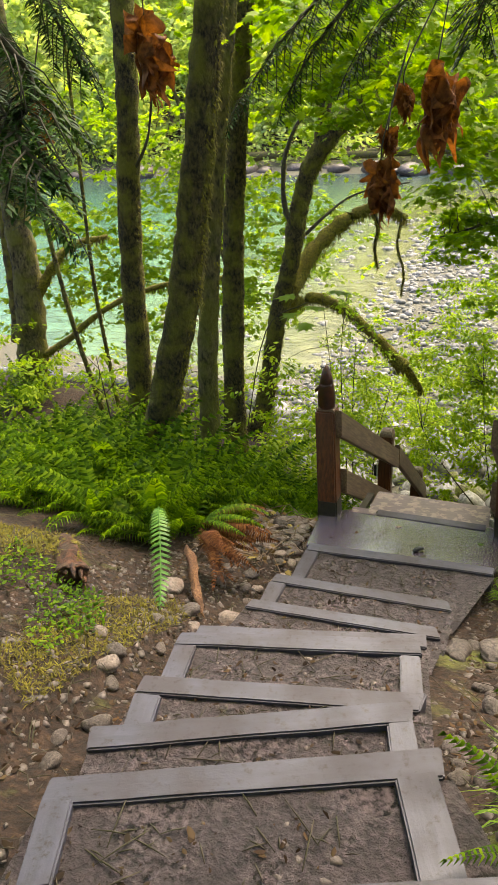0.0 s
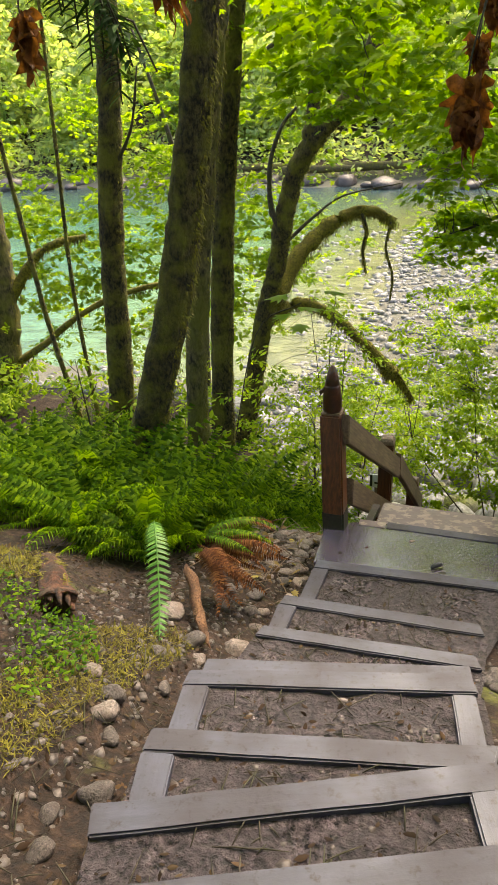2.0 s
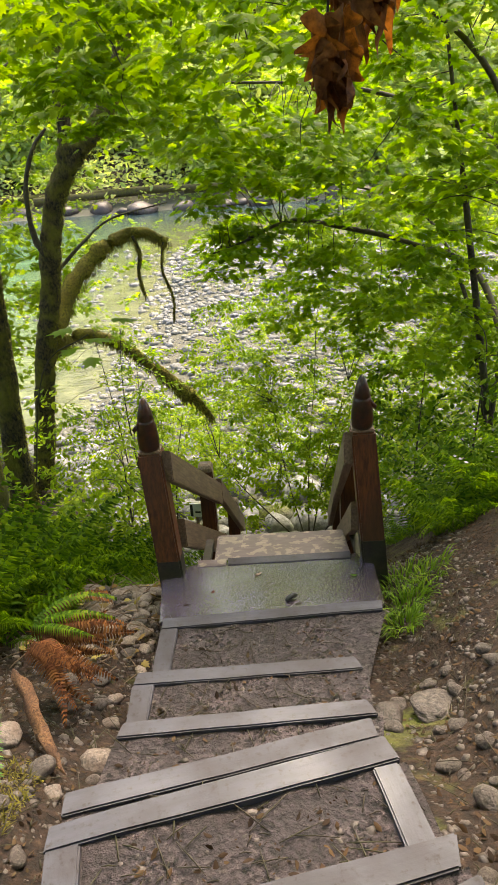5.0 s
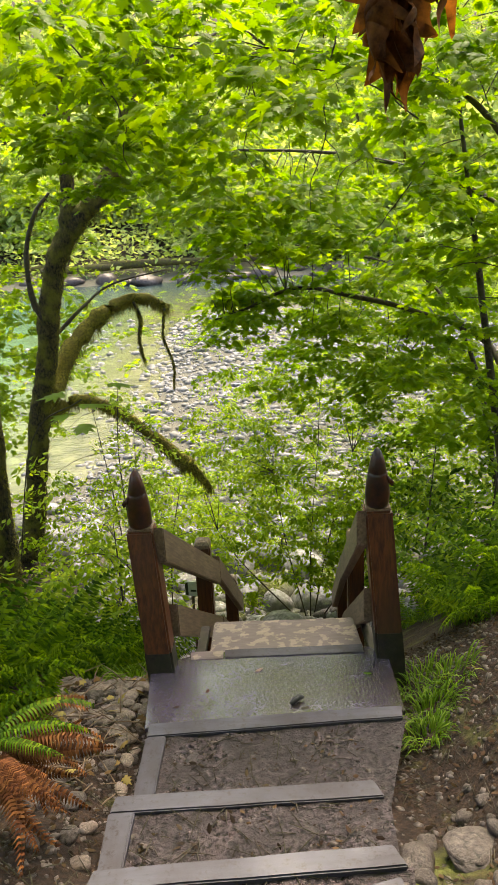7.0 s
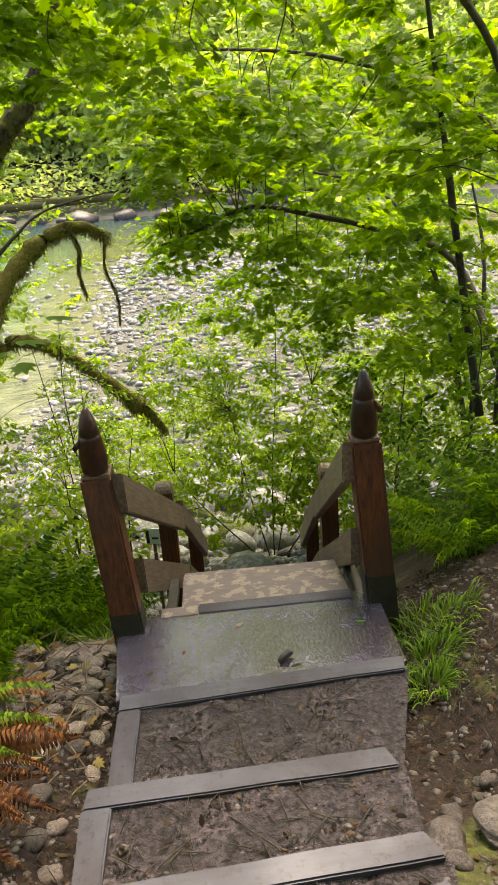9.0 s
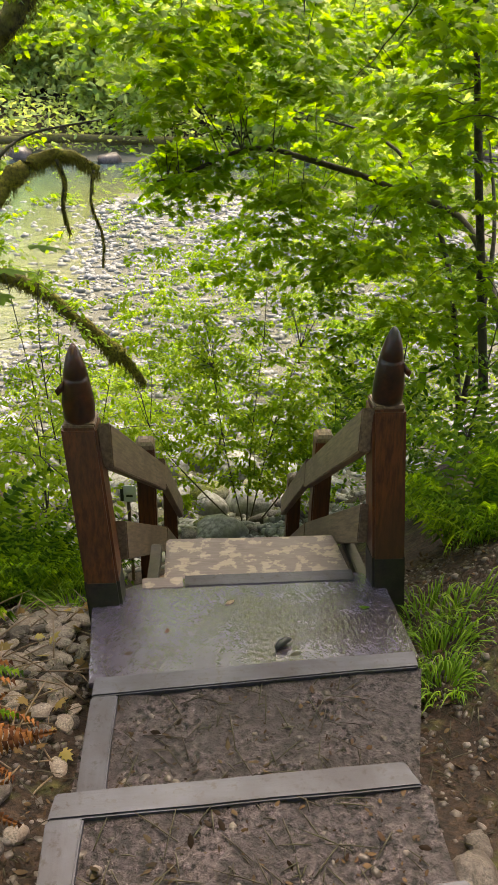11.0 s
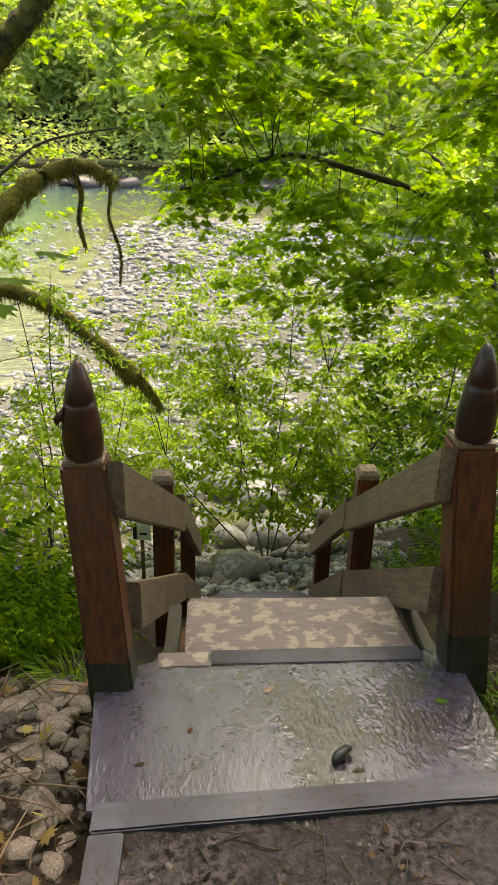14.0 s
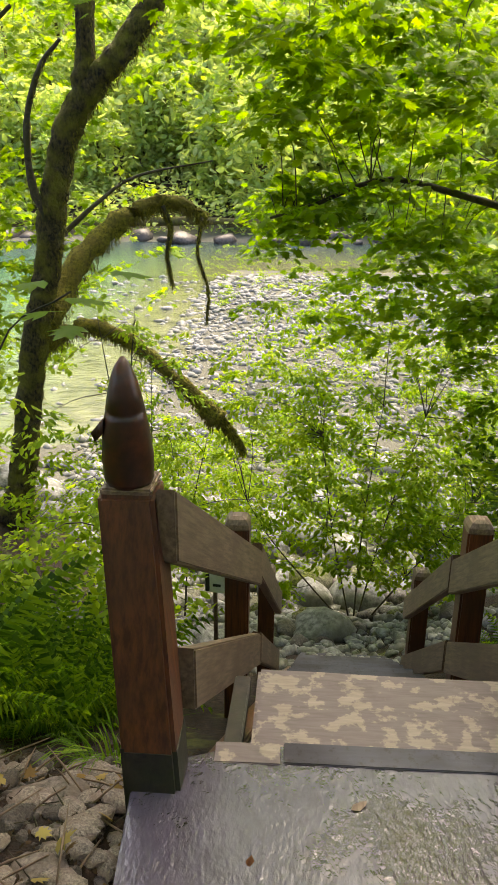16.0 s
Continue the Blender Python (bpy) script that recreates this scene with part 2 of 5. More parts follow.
def water_material():
    """Clear mountain river: pale olive over shallow gravel, turquoise in the deep pool, the far bank's shade put into
    the colour as slate.
    """
    m, nt, b = nodes_of("river_water", 0.12)
    b.inputs["Specular IOR Level"].default_value = 0.3
    g = nt.nodes.new("ShaderNodeNewGeometry")
    sep = nt.nodes.new("ShaderNodeSeparateXYZ")
    nt.links.new(g.outputs["Position"], sep.inputs[0])
    d = nt.nodes.new("ShaderNodeMapRange")
    d.inputs[1].default_value, d.inputs[2].default_value = -4.0, -24.0
    nt.links.new(sep.outputs["X"], d.inputs[0])
    deep = ramp(nt, d.outputs[0], [(0.0, (0.14, 0.135, 0.07)), (0.2, (0.125, 0.145, 0.06)), (0.36, (0.10, 0.155, 0.07)), (0.58, (0.085, 0.175, 0.095)), (1.0, (0.05, 0.145, 0.105))])
    # far bank's shade painted in: blends to dark slate between y 48 and 68
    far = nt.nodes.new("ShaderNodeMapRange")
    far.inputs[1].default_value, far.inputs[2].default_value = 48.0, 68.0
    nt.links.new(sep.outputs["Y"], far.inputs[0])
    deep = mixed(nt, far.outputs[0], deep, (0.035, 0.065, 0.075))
    bed = noise_node(nt, 1.1, 5, 0.65, (1, 1.4, 1))
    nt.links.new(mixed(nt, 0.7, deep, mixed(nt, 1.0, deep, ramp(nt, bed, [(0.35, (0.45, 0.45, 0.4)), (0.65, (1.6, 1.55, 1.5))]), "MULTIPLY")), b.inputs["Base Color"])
    bump(nt, b, noise_node(nt, 2.2, 5, 0.6, (1, 1.8, 1)), 0.5, 0.08)
    return m


PLANK, PLYWOOD, FLAKED, GROUND, WATER = plank_material(), plywood_material(), worn_paint_material(), ground_material(), water_material()


# ---- mesh helpers ----
def shape_of(name, verts, faces, mat, smooth=False):
    me = bpy.data.meshes.new(name)
    me.from_pydata([tuple(v) for v in verts], [], faces)
    me.materials.append(mat)
    if smooth:
        me.polygons.foreach_set("use_smooth", [True] * len(me.polygons))
    me.update()
    return me


def fast_shape(name, verts, tris, mat, smooth=False):
    """A triangle mesh from arrays."""
    me = bpy.data.meshes.new(name)
    n, k = len(verts), len(tris)
    me.vertices.add(n)
    me.vertices.foreach_set("co", np.asarray(verts, np.float32).ravel())
    me.loops.add(3 * k)
    me.loops.foreach_set("vertex_index", np.asarray(tris, np.int32).ravel())
    me.polygons.add(k)
    me.polygons.foreach_set("loop_start", np.arange(0, 3 * k, 3, dtype=np.int32))
    me.polygons.foreach_set("loop_total", np.full(k, 3, np.int32))
    if smooth:
        me.polygons.foreach_set("use_smooth", np.ones(k, bool))
    me.materials.append(mat)
    me.update(calc_edges=True)
    me.validate()
    return me


def thing(name, at, label, category, group="", kind=""):
    """The Empty at a thing's base, to which its parts belong."""
    e = new(name)
    e.location = at
    e.empty_display_size = 0.1
    return tagged(e, label, category, group, kind)


def child(name, me, parent, label=""):
    ob = new(name, me)
    ob.parent = parent
    root = parent
    at = Vector(root.location)
    if root.parent:
        at = at + Vector(root.parent.location)
    ob.matrix_parent_inverse = Matrix.Translation(-at) if root.parent is None else Matrix.Identity(4)
    return tagged(ob, label)


def part(name, bm, material, parent, label="", smooth=False, turn=0.0, grain=None):
    """Links a bmesh, in world places, as one mesh under a thing or a part. turn: the heading along which its grain runs, or grain: its direction."""
    basis = Vector(grain).to_track_quat("Y", "Z").to_matrix().to_4x4() if grain else Matrix.Rotation(turn, 4, "Z")
    bm.transform(basis.inverted())
    me = bpy.data.meshes.new(name)
    bm.to_mesh(me)
    bm.free()
    me.materials.append(material)
    if smooth:
        me.polygons.foreach_set("use_smooth", [True] * len(me.polygons))
    ob = child(name, me, parent, label)
    ob.matrix_basis = basis
    return ob


def prism(top, depth, bevel=0.006, rough=0.0, seed=0):
    """A board from the corners of its upper face and its depth, edges bevelled, faces a little uneven."""
    bm = bmesh.new()
    up = [bm.verts.new(v) for v in top]
    lo = [bm.verts.new(Vector(v) - Vector((0, 0, depth))) for v in top]
    n = len(top)
    bm.faces.new(up)
    bm.faces.new(lo[::-1])
    for i in range(n):
        bm.faces.new((up[(i + 1) % n], up[i], lo[i], lo[(i + 1) % n]))
    bmesh.ops.recalc_face_normals(bm, faces=bm.faces)
    if rough:
        longest = sorted(bm.edges, key=lambda e: -e.calc_length())[:4]
        bmesh.ops.subdivide_edges(bm, edges=longest, cuts=9)
        for v in bm.verts:
            v.co += Vector(noise.noise_vector(v.co * 4.0 + Vector((seed, 0, 0)))) * rough
    bmesh.ops.bevel(bm, geom=[e for e in bm.edges if len(e.link_faces) == 2 and e.calc_face_angle(0) > 0.6], offset=bevel, segments=2, affect="EDGES")
    return bm


def slab_between(a, b, thick, high, bevel=0.006):
    """A straight board from a to b (centres of its end faces), thick across and high along z."""
    a, b = Vector(a), Vector(b)
    side = (b - a).cross(Vector((0, 0, 1))).normalized() * (thick / 2)
    up = Vector((0, 0, high / 2))
    bm = bmesh.new()
    rings = [[bm.verts.new(p + s * side + u * up) for s, u in ((-1, -1), (1, -1), (1, 1), (-1, 1))] for p in (a, b)]
    bm.faces.new(rings[0][::-1])
    bm.faces.new(rings[1])
    for i in range(4):
        bm.faces.new((rings[0][i], rings[0][(i + 1) % 4], rings[1][(i + 1) % 4], rings[1][i]))
    bmesh.ops.recalc_face_normals(bm, faces=bm.faces)
    bmesh.ops.bevel(bm, geom=list(bm.edges), offset=bevel, segments=2, affect="EDGES")
    return bm


def tube(points, radii, sides=8, wobble=0.0, seed=0.0):
    """Verts and triangles of a round, tapering limb along a line of points."""
    pts = [Vector(p) for p in points]
    verts, tris = [], []
    for i, p in enumerate(pts):
        d = (pts[min(i + 1, len(pts) - 1)] - pts[max(i - 1, 0)]).normalized()
        ref = Vector((1, 0, 0)) if abs(d.x) < 0.8 else Vector((0, 1, 0))
        u = d.cross(ref).normalized()
        w = d.cross(u)
        for k in range(sides):
            a = 2 * math.pi * k / sides
            r = radii[i] * (1 + wobble * noise.noise(Vector((math.cos(a) * 1.3 + seed, math.sin(a) * 1.3, i * 0.45))))
            verts.append(p + (u * math.cos(a) + w * math.sin(a)) * r)
    for i in range(len(pts) - 1):
        for k in range(sides):
            a, b = i * sides + k, i * sides + (k + 1) % sides
            tris += [(a, b, b + sides), (a, b + sides, a + sides)]
    verts += [pts[0], pts[-1]]
    for k in range(sides):
        tris += [(len(verts) - 2, (k + 1) % sides, k), (len(verts) - 1, (len(pts) - 1) * sides + k, (len(pts) - 1) * sides + (k + 1) % sides)]
    return verts, tris


def joined(pieces):
    """Several verts-and-triangles pairs as one."""
    verts, tris = [], []
    for v, t in pieces:
        o = len(verts)
        verts += [tuple(p) for p in v]
        tris += [(a + o, b + o, c + o) for a, b, c in t]
    return verts, tris


def smooth_line(points, steps=5):
    """A Catmull-Rom line through points."""
    p = [Vector(q) for q in points]
    p = [2 * p[0] - p[1]] + p + [2 * p[-1] - p[-2]]
    out = []
    for i in range(1, len(p) - 2):
        for k in range(steps):
            t = k / steps
            out.append(0.5 * (2 * p[i] + (p[i + 1] - p[i - 1]) * t + (2 * p[i - 1] - 5 * p[i] + 4 * p[i + 1] - p[i + 2]) * t * t + (3 * p[i] - p[i - 1] - 3 * p[i + 1] + p[i + 2]) * t ** 3))
    return out + [p[-2]]


def lerp_table(x, table):
    for (x0, y0), (x1, y1) in zip(table, table[1:]):
        if x <= x1:
            return y0 + (y1 - y0) * max(0.0, (x - x0) / (x1 - x0))
    return table[-1][1]


def step01(a, b, x):
    t = min(1.0, max(0.0, (x - a) / (b - a)))
    return t * t * (3 - 2 * t)


PROFILE = ((-40, 12.0), (-9, 3.7), (-5.5, 2.2), (-4.3, 1.62), (-3.9, 1.38), (-3.5, 1.16), (-3.05, 0.97), (-2.6, 0.76), (-2.2, 0.55), (-1.8, 0.38), (-1.25, 0.12), (-0.65, -0.03), (0.1, -0.22), (0.7, -0.62), (2, -1.55), (4, -2.85), (5.7, -3.72), (8, -4.4), (12, -4.8), (17, -5.1), (30, -6.2), (64, -6.2), (72, -4.7), (80, -3.2), (110, 6.0), (300, 90.0))


def ground_height(x, y, fine=True):
    z = lerp_table(y, PROFILE)
    z -= 0.07 * (1 - step01(0.75, 1.0, abs(x - 0.08))) * (1 - step01(-0.3, 0.3, y))
    left = min(2.0, max(0.0, -x - 2.1) * 0.8) * step01(0.5, 5.0, y) * (1 - step01(7.0, 11.5, y))
    left += min(0.35, max(0.0, -x - 0.75) * 0.3) * (1 - step01(-2.5, 0.5, y))
    right = min(1.9, max(0.0, x - 0.72) * 0.62) * step01(-9, -4, y) * (1 - step01(4.5, 9.0, y))
    z += left + right
    bar = step01(-7.5, -3.5, x + 0.05 * (y - 20)) * step01(10.0, 15.0, y) * (1 - step01(48.0, 60.0, y))
    z += (-4.86 - z) * bar
    if fine:
        z += 0.05 * noise.noise(Vector((x * 1.1, y * 1.1, 0.3))) * step01(0.6, 1.6, abs(x)) + 0.018 * noise.noise(Vector((x * 5, y * 5, 2.0)))
        z += 0.5 * noise.noise(Vector((x * 0.09, y * 0.09, 5.0))) * step01(8, 25, abs(x) + max(0.0, y - 60))
    return z


# ---- ground, river ----
def ground_sheet():
    def axis(spans):
        out = []
        for a, b, s in spans:
            out += list(np.arange(a, b, s))
        return out + [spans[-1][1]]
    xs = axis(((-2500, -300, 550), (-300, -60, 40), (-60, -14, 6), (-14, -4, 0.7), (-4, 4, 0.09), (4, 14, 0.7), (14, 60, 6), (60, 300, 40), (300, 2500, 550)))
    ys = axis(((-600, -40, 140), (-40, -8, 4), (-8, -5.5, 0.4), (-5.5, 3, 0.09), (3, 9, 0.25), (9, 20, 0.7), (20, 110, 5), (110, 300, 25), (300, 2500, 550)))
    verts = np.array([(x, y, ground_height(x, y)) for y in ys for x in xs])
    w = len(xs)
    i = np.array([r * w + c for r in range(len(ys) - 1) for c in range(w - 1)])
    tris = np.concatenate([np.stack([i, i + 1, i + w + 1], 1), np.stack([i, i + w + 1, i + w], 1)])
    return tagged(new("ground", fast_shape("ground", verts, tris, GROUND, True)), "brown forest soil with moss sloping down to a river", "ground", kind="structure")


ground_sheet()
wx, wy = np.meshgrid(np.linspace(-140, 140, 60), np.linspace(13.5, 74, 50))
wv = np.stack([wx.ravel(), wy.ravel(), np.full(wx.size, -4.98)], 1)
wi = np.array([r * 60 + c for r in range(49) for c in range(59)])
wt = np.concatenate([np.stack([wi, wi + 1, wi + 61], 1), np.stack([wi, wi + 61, wi + 60], 1)])
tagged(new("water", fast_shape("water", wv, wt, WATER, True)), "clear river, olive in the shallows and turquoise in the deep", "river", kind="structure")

# ---- soil steps with timber edging ----
# each step: level, upper face of its edging plank as back left, back right, front right, front left
STEPS = (
    (1.70, ((-0.28, -4.33), (0.92, -3.85), (0.97, -3.96), (-0.22, -4.45))),
    (1.48, ((-0.37, -3.86), (0.62, -3.41), (0.645, -3.51), (-0.345, -3.95))),
    (1.25, ((-0.51, -3.50), (0.49, -3.05), (0.505, -3.15), (-0.47, -3.59))),
    (1.06, ((-0.57, -3.06), (0.51, -2.80), (0.50, -2.90), (-0.56, -3.16))),
    (0.88, ((-0.65, -2.60), (0.40, -2.31), (0.44, -2.41), (-0.645, -2.69))),
    (0.65, ((-0.72, -2.29), (0.40, -1.99), (0.42, -2.09), (-0.71, -2.385))),
    (0.48, ((-0.62, -1.80), (0.42, -1.73), (0.46, -1.82), (-0.64, -1.885))),
    (0.27, ((-0.67, -1.265), (0.43, -1.205), (0.465, -1.30), (-0.68, -1.355))),
    (0.10, ((-0.64, -0.615), (0.67, -0.545), (0.66, -0.635), (-0.64, -0.715))),
)
# side timbers: step index, four plan corners
SIDES = (
    (1, ((0.52, -3.56), (0.62, -3.50), (0.74, -3.80), (0.64, -3.86))),
    (1, ((-0.345, -3.94), (-0.265, -3.90), (-0.18, -4.12), (-0.26, -4.16))),
    (2, ((0.42, -3.16), (0.50, -3.12), (0.58, -3.36), (0.50, -3.40))),
    (3, ((-0.555, -3.165), (-0.45, -3.14), (-0.40, -3.35), (-0.50, -3.38))),
    (4, ((0.345, -2.44), (0.43, -2.42), (0.50, -2.74), (0.41, -2.76))),
    (4, ((-0.64, -2.69), (-0.54, -2.665), (-0.49, -2.93), (-0.59, -2.95))),
    (7, ((-0.68, -1.36), (-0.57, -1.355), (-0.575, -1.66), (-0.67, -1.665))),
    (8, ((-0.64, -0.72), (-0.54, -0.715), (-0.545, -1.20), (-0.64, -1.21))),
)


def soil_patch(a, b, c, d, z, seed):
    """Uneven trodden soil between four plan corners."""
    nx, ny = 26, 12
    verts, tris = [], []
    for j in range(ny + 1):
        for i in range(nx + 1):
            u, v = i / nx, j / ny
            x = (a[0] * (1 - u) + b[0] * u) * (1 - v) + (d[0] * (1 - u) + c[0] * u) * v
            y = (a[1] * (1 - u) + b[1] * u) * (1 - v) + (d[1] * (1 - u) + c[1] * u) * v
            h = z - 0.020 + 0.014 * noise.noise(Vector((x * 7, y * 7, seed))) + 0.007 * noise.noise(Vector((x * 24, y * 24, seed)))
            verts.append((x, y, h))
    for j in range(ny):
        for i in range(nx):
            k = j * (nx + 1) + i
            tris += [(k, k + nx + 1, k + nx + 2), (k, k + nx + 2, k + 1)]
    return verts, tris


def soil_step(i):
    z, q = STEPS[i]
    at = (sum(p[0] for p in q) / 4, sum(p[1] for p in q) / 4, z - 0.14)
    e = thing("timber_step", at, "weathered grey timber step filled with trodden wet soil", "step", "steps down the bank")
    tilt = 0.006 * (-1) ** i
    part("plank", prism([(q[0][0], q[0][1], z), (q[1][0], q[1][1], z + tilt), (q[2][0], q[2][1], z + tilt), (q[3][0], q[3][1], z)], 0.15, 0.006, 0.004, i * 3.1), PLANK, e, "worn grey edging plank", turn=math.atan2(q[1][1] - q[0][1], q[1][0] - q[0][0]))
    for k, (n, s) in enumerate(SIDES):
        if n == i:
            part("side_timber", prism([(x, y, z + 0.006) for x, y in s], 0.15, 0.006, 0.004, i + k), PLANK, e, turn=math.atan2(s[3][1] - s[0][1], s[3][0] - s[0][0]))
    if i:
        p = STEPS[i - 1][1]
        back = [(p[0][0], p[0][1]), (p[1][0] + 0.05, p[1][1])]
        v, t = soil_patch((back[0][0], back[0][1] - 0.08), (back[1][0], back[1][1] - 0.08), (q[2][0] + 0.02, q[2][1] + 0.01), (q[3][0], q[3][1] + 0.01), z, i * 7.0)
        child("soil_fill", fast_shape("soil_fill", v, [(a, c, b) for a, b, c in t], SOIL, True), e, "trodden dark soil with grit")


for index in range(len(STEPS)):
    soil_step(index)

# ---- landing ----
def land_z(y):
    return 0.085 - (y + 0.6) * 0.15


landing = thing("landing", (0, -0.2, -0.1), "dark wet plywood landing at the head of the stairs", "landing")
part("plywood_sheet", prism([(-0.73, 0.02, land_z(0.02)), (-0.42, 0.17, land_z(0.17)), (0.61, 0.17, land_z(0.17)), (0.70, 0.02, land_z(0.02)), (0.69, -0.56, land_z(-0.56)), (-0.66, -0.64, land_z(-0.64))], 0.03, 0.004, 0.003, 4), PLYWOOD, landing, "wet rough plywood sheet")
part("edge_batten", slab_between((-0.29, 0.125, land_z(0.125) + 0.005), (0.56, 0.135, land_z(0.13) + 0.005), 0.085, 0.014, 0.003), PLANK, landing, "thin pale metal-like wet batten")
part("edge_batten", slab_between((-0.50, 0.115, land_z(0.115) + 0.004), (-0.30, 0.12, land_z(0.12) + 0.004), 0.085, 0.012, 0.003), FLAKED, landing, "short pale strip of flaked board")
part("support_frame", prism([(-0.6, 0.14, land_z(0.14) - 0.03), (0.56, 0.14, land_z(0.14) - 0.03), (0.6, -0.55, land_z(-0.5) - 0.03), (-0.6, -0.6, land_z(-0.5) - 0.03)], 0.14, 0.006), PLANK, landing)

# ---- flight of stairs below the landing ----
stairs = thing("stair_flight", (0, 2.8, -3.6), "steep wooden flight of stairs with flaked brown paint", "stairs")
for n in range(10):
    y0, z0 = 0.17 + 0.49 * n, -0.08 - 0.34 * n - 0.20 * (n > 0)
    cx = 0.05 + 0.05 * (y0 + 0.25)
    fall = 0.05 if n == 0 else 0.0
    part("tread", prism([(cx - 0.47, y0 + 0.5, z0 - fall), (cx + 0.49, y0 + 0.5, z0 - fall), (cx + 0.51, y0 + 0.01, z0), (cx - 0.47, y0 + 0.01, z0)], 0.045, 0.012, 0.003, n), FLAKED if n == 0 else PLANK, stairs, "pale tread with flaked brown paint" if n == 0 else "")
    if n == 0:
        for s in (-1, 1):
            e0 = cx + 0.02 + s * 0.50
            part("tread_end", prism([(e0 - 0.03 + s * 0.045, y0 + 0.46, z0 - fall - 0.006), (e0 + 0.03 + s * 0.045, y0 + 0.46, z0 - fall - 0.006), (e0 + 0.03 + s * 0.05, y0 + 0.01, z0 - 0.006), (e0 - 0.03 + s * 0.05, y0 + 0.01, z0 - 0.006)], 0.05, 0.006, 0.002, n + s), DAMP, stairs, "dark wet end board of the upper tread")
    part("riser", slab_between((cx - 0.45, y0 + 0.47, z0 - fall - 0.19), (cx + 0.45, y0 + 0.47, z0 - fall - 0.19), 0.03, 0.28), PLANK, stairs)
for s in (-1, 1):
    part("stringer", slab_between((0.04 + s * 0.53, 0.16, -0.25), (0.30 + s * 0.53, 5.15, -3.72), 0.10, 0.36, 0.01), POST, stairs, "dark stained stringer")


# ---- railings with carved posts ----
def carved_fish(x, y, z, face, lean):
    """A stylised leaping fish, head up: round body, lip line, gill step and side fins."""
    bm = bmesh.new()
    rings = ((0.0, 0.058, 0.06), (0.02, 0.063, 0.063), (0.08, 0.066, 0.065), (0.14, 0.061, 0.062), (0.19, 0.054, 0.056), (0.213, 0.050, 0.053), (0.219, 0.0485, 0.0515), (0.225, 0.048, 0.051), (0.265, 0.041, 0.044), (0.305, 0.031, 0.035), (0.335, 0.020, 0.024), (0.350, 0.009, 0.011))
    grid = []
    for h, rx, ry in rings:
        row = []
        for k in range(16):
            a = 2 * math.pi * k / 16
            cut = 1.0
            if 0.214 < h < 0.224 and math.sin(a) < -0.2:
                cut = 0.93
            row.append(bm.verts.new((x + lean * h + 1.1 * rx * cut * math.cos(a), y + ry * cut * math.sin(a) - 0.02 * h, z + h + 0.010 * math.sin(a) * (h > 0.2))))
        grid.append(row)
    for r0, r1 in zip(grid, grid[1:]):
        for k in range(16):
            bm.faces.new((r0[k], r0[(k + 1) % 16], r1[(k + 1) % 16], r1[k]))
    bm.faces.new(grid[0][::-1])
    bm.faces.new(grid[-1])
    for s, d in ((face, 1.0),):
        tip = Vector((x + s * (0.062 + 0.030 * d), y - 0.02, z + 0.135))
        root = [Vector((x + s * 0.052, y - 0.035, z + 0.20)), Vector((x + s * 0.056, y - 0.03, z + 0.155)), tip + Vector((-s * 0.01, 0, -0.008)), tip + Vector((0, 0, 0.018)), tip + Vector((-s * 0.02, 0, 0.04))]
        f0 = [bm.verts.new(p + Vector((0, -0.008, 0))) for p in root]
        f1 = [bm.verts.new(p + Vector((0, 0.008, 0))) for p in root]
        bm.faces.new(f0)
        bm.faces.new(f1[::-1])
        for k in range(5):
            bm.faces.new((f0[k], f1[k], f1[(k + 1) % 5], f0[(k + 1) % 5]))
    bmesh.ops.recalc_face_normals(bm, faces=bm.faces)
    return bm


def leaning_post(base, head, wide, bevel=0.012):
    bm = bmesh.new()
    rings = []
    for c in (base, head):
        rings.append([bm.verts.new((c[0] + sx * wide / 2, c[1] + sy * wide / 2, c[2])) for sx, sy in ((-1, -1), (1, -1), (1, 1), (-1, 1))])
    bm.faces.new(rings[0][::-1])
    bm.faces.new(rings[1])
    for i in range(4):
        bm.faces.new((rings[0][i], rings[0][(i + 1) % 4], rings[1][(i + 1) % 4], rings[1][i]))
    bmesh.ops.bevel(bm, geom=list(bm.edges), offset=bevel, segments=2, affect="EDGES")
    return bm


def domed_head(x, y, z, wide):
    bm = bmesh.new()
    rows = []
    for h, r in ((0.0, 0.5), (0.03, 0.47), (0.055, 0.36), (0.068, 0.18)):
        rows.append([bm.verts.new((x + wide * r * sx, y + wide * r * sy, z + h)) for sx, sy in ((-1, -1), (0, -1.06), (1, -1), (1.06, 0), (1, 1), (0, 1.06), (-1, 1), (-1.06, 0))])
    for a, b in zip(rows, rows[1:]):
        for k in range(8):
            bm.faces.new((a[k], a[(k + 1) % 8], b[(k + 1) % 8], b[k]))
    bm.faces.new(rows[-1])
    bm.faces.new(rows[0][::-1])
    return bm


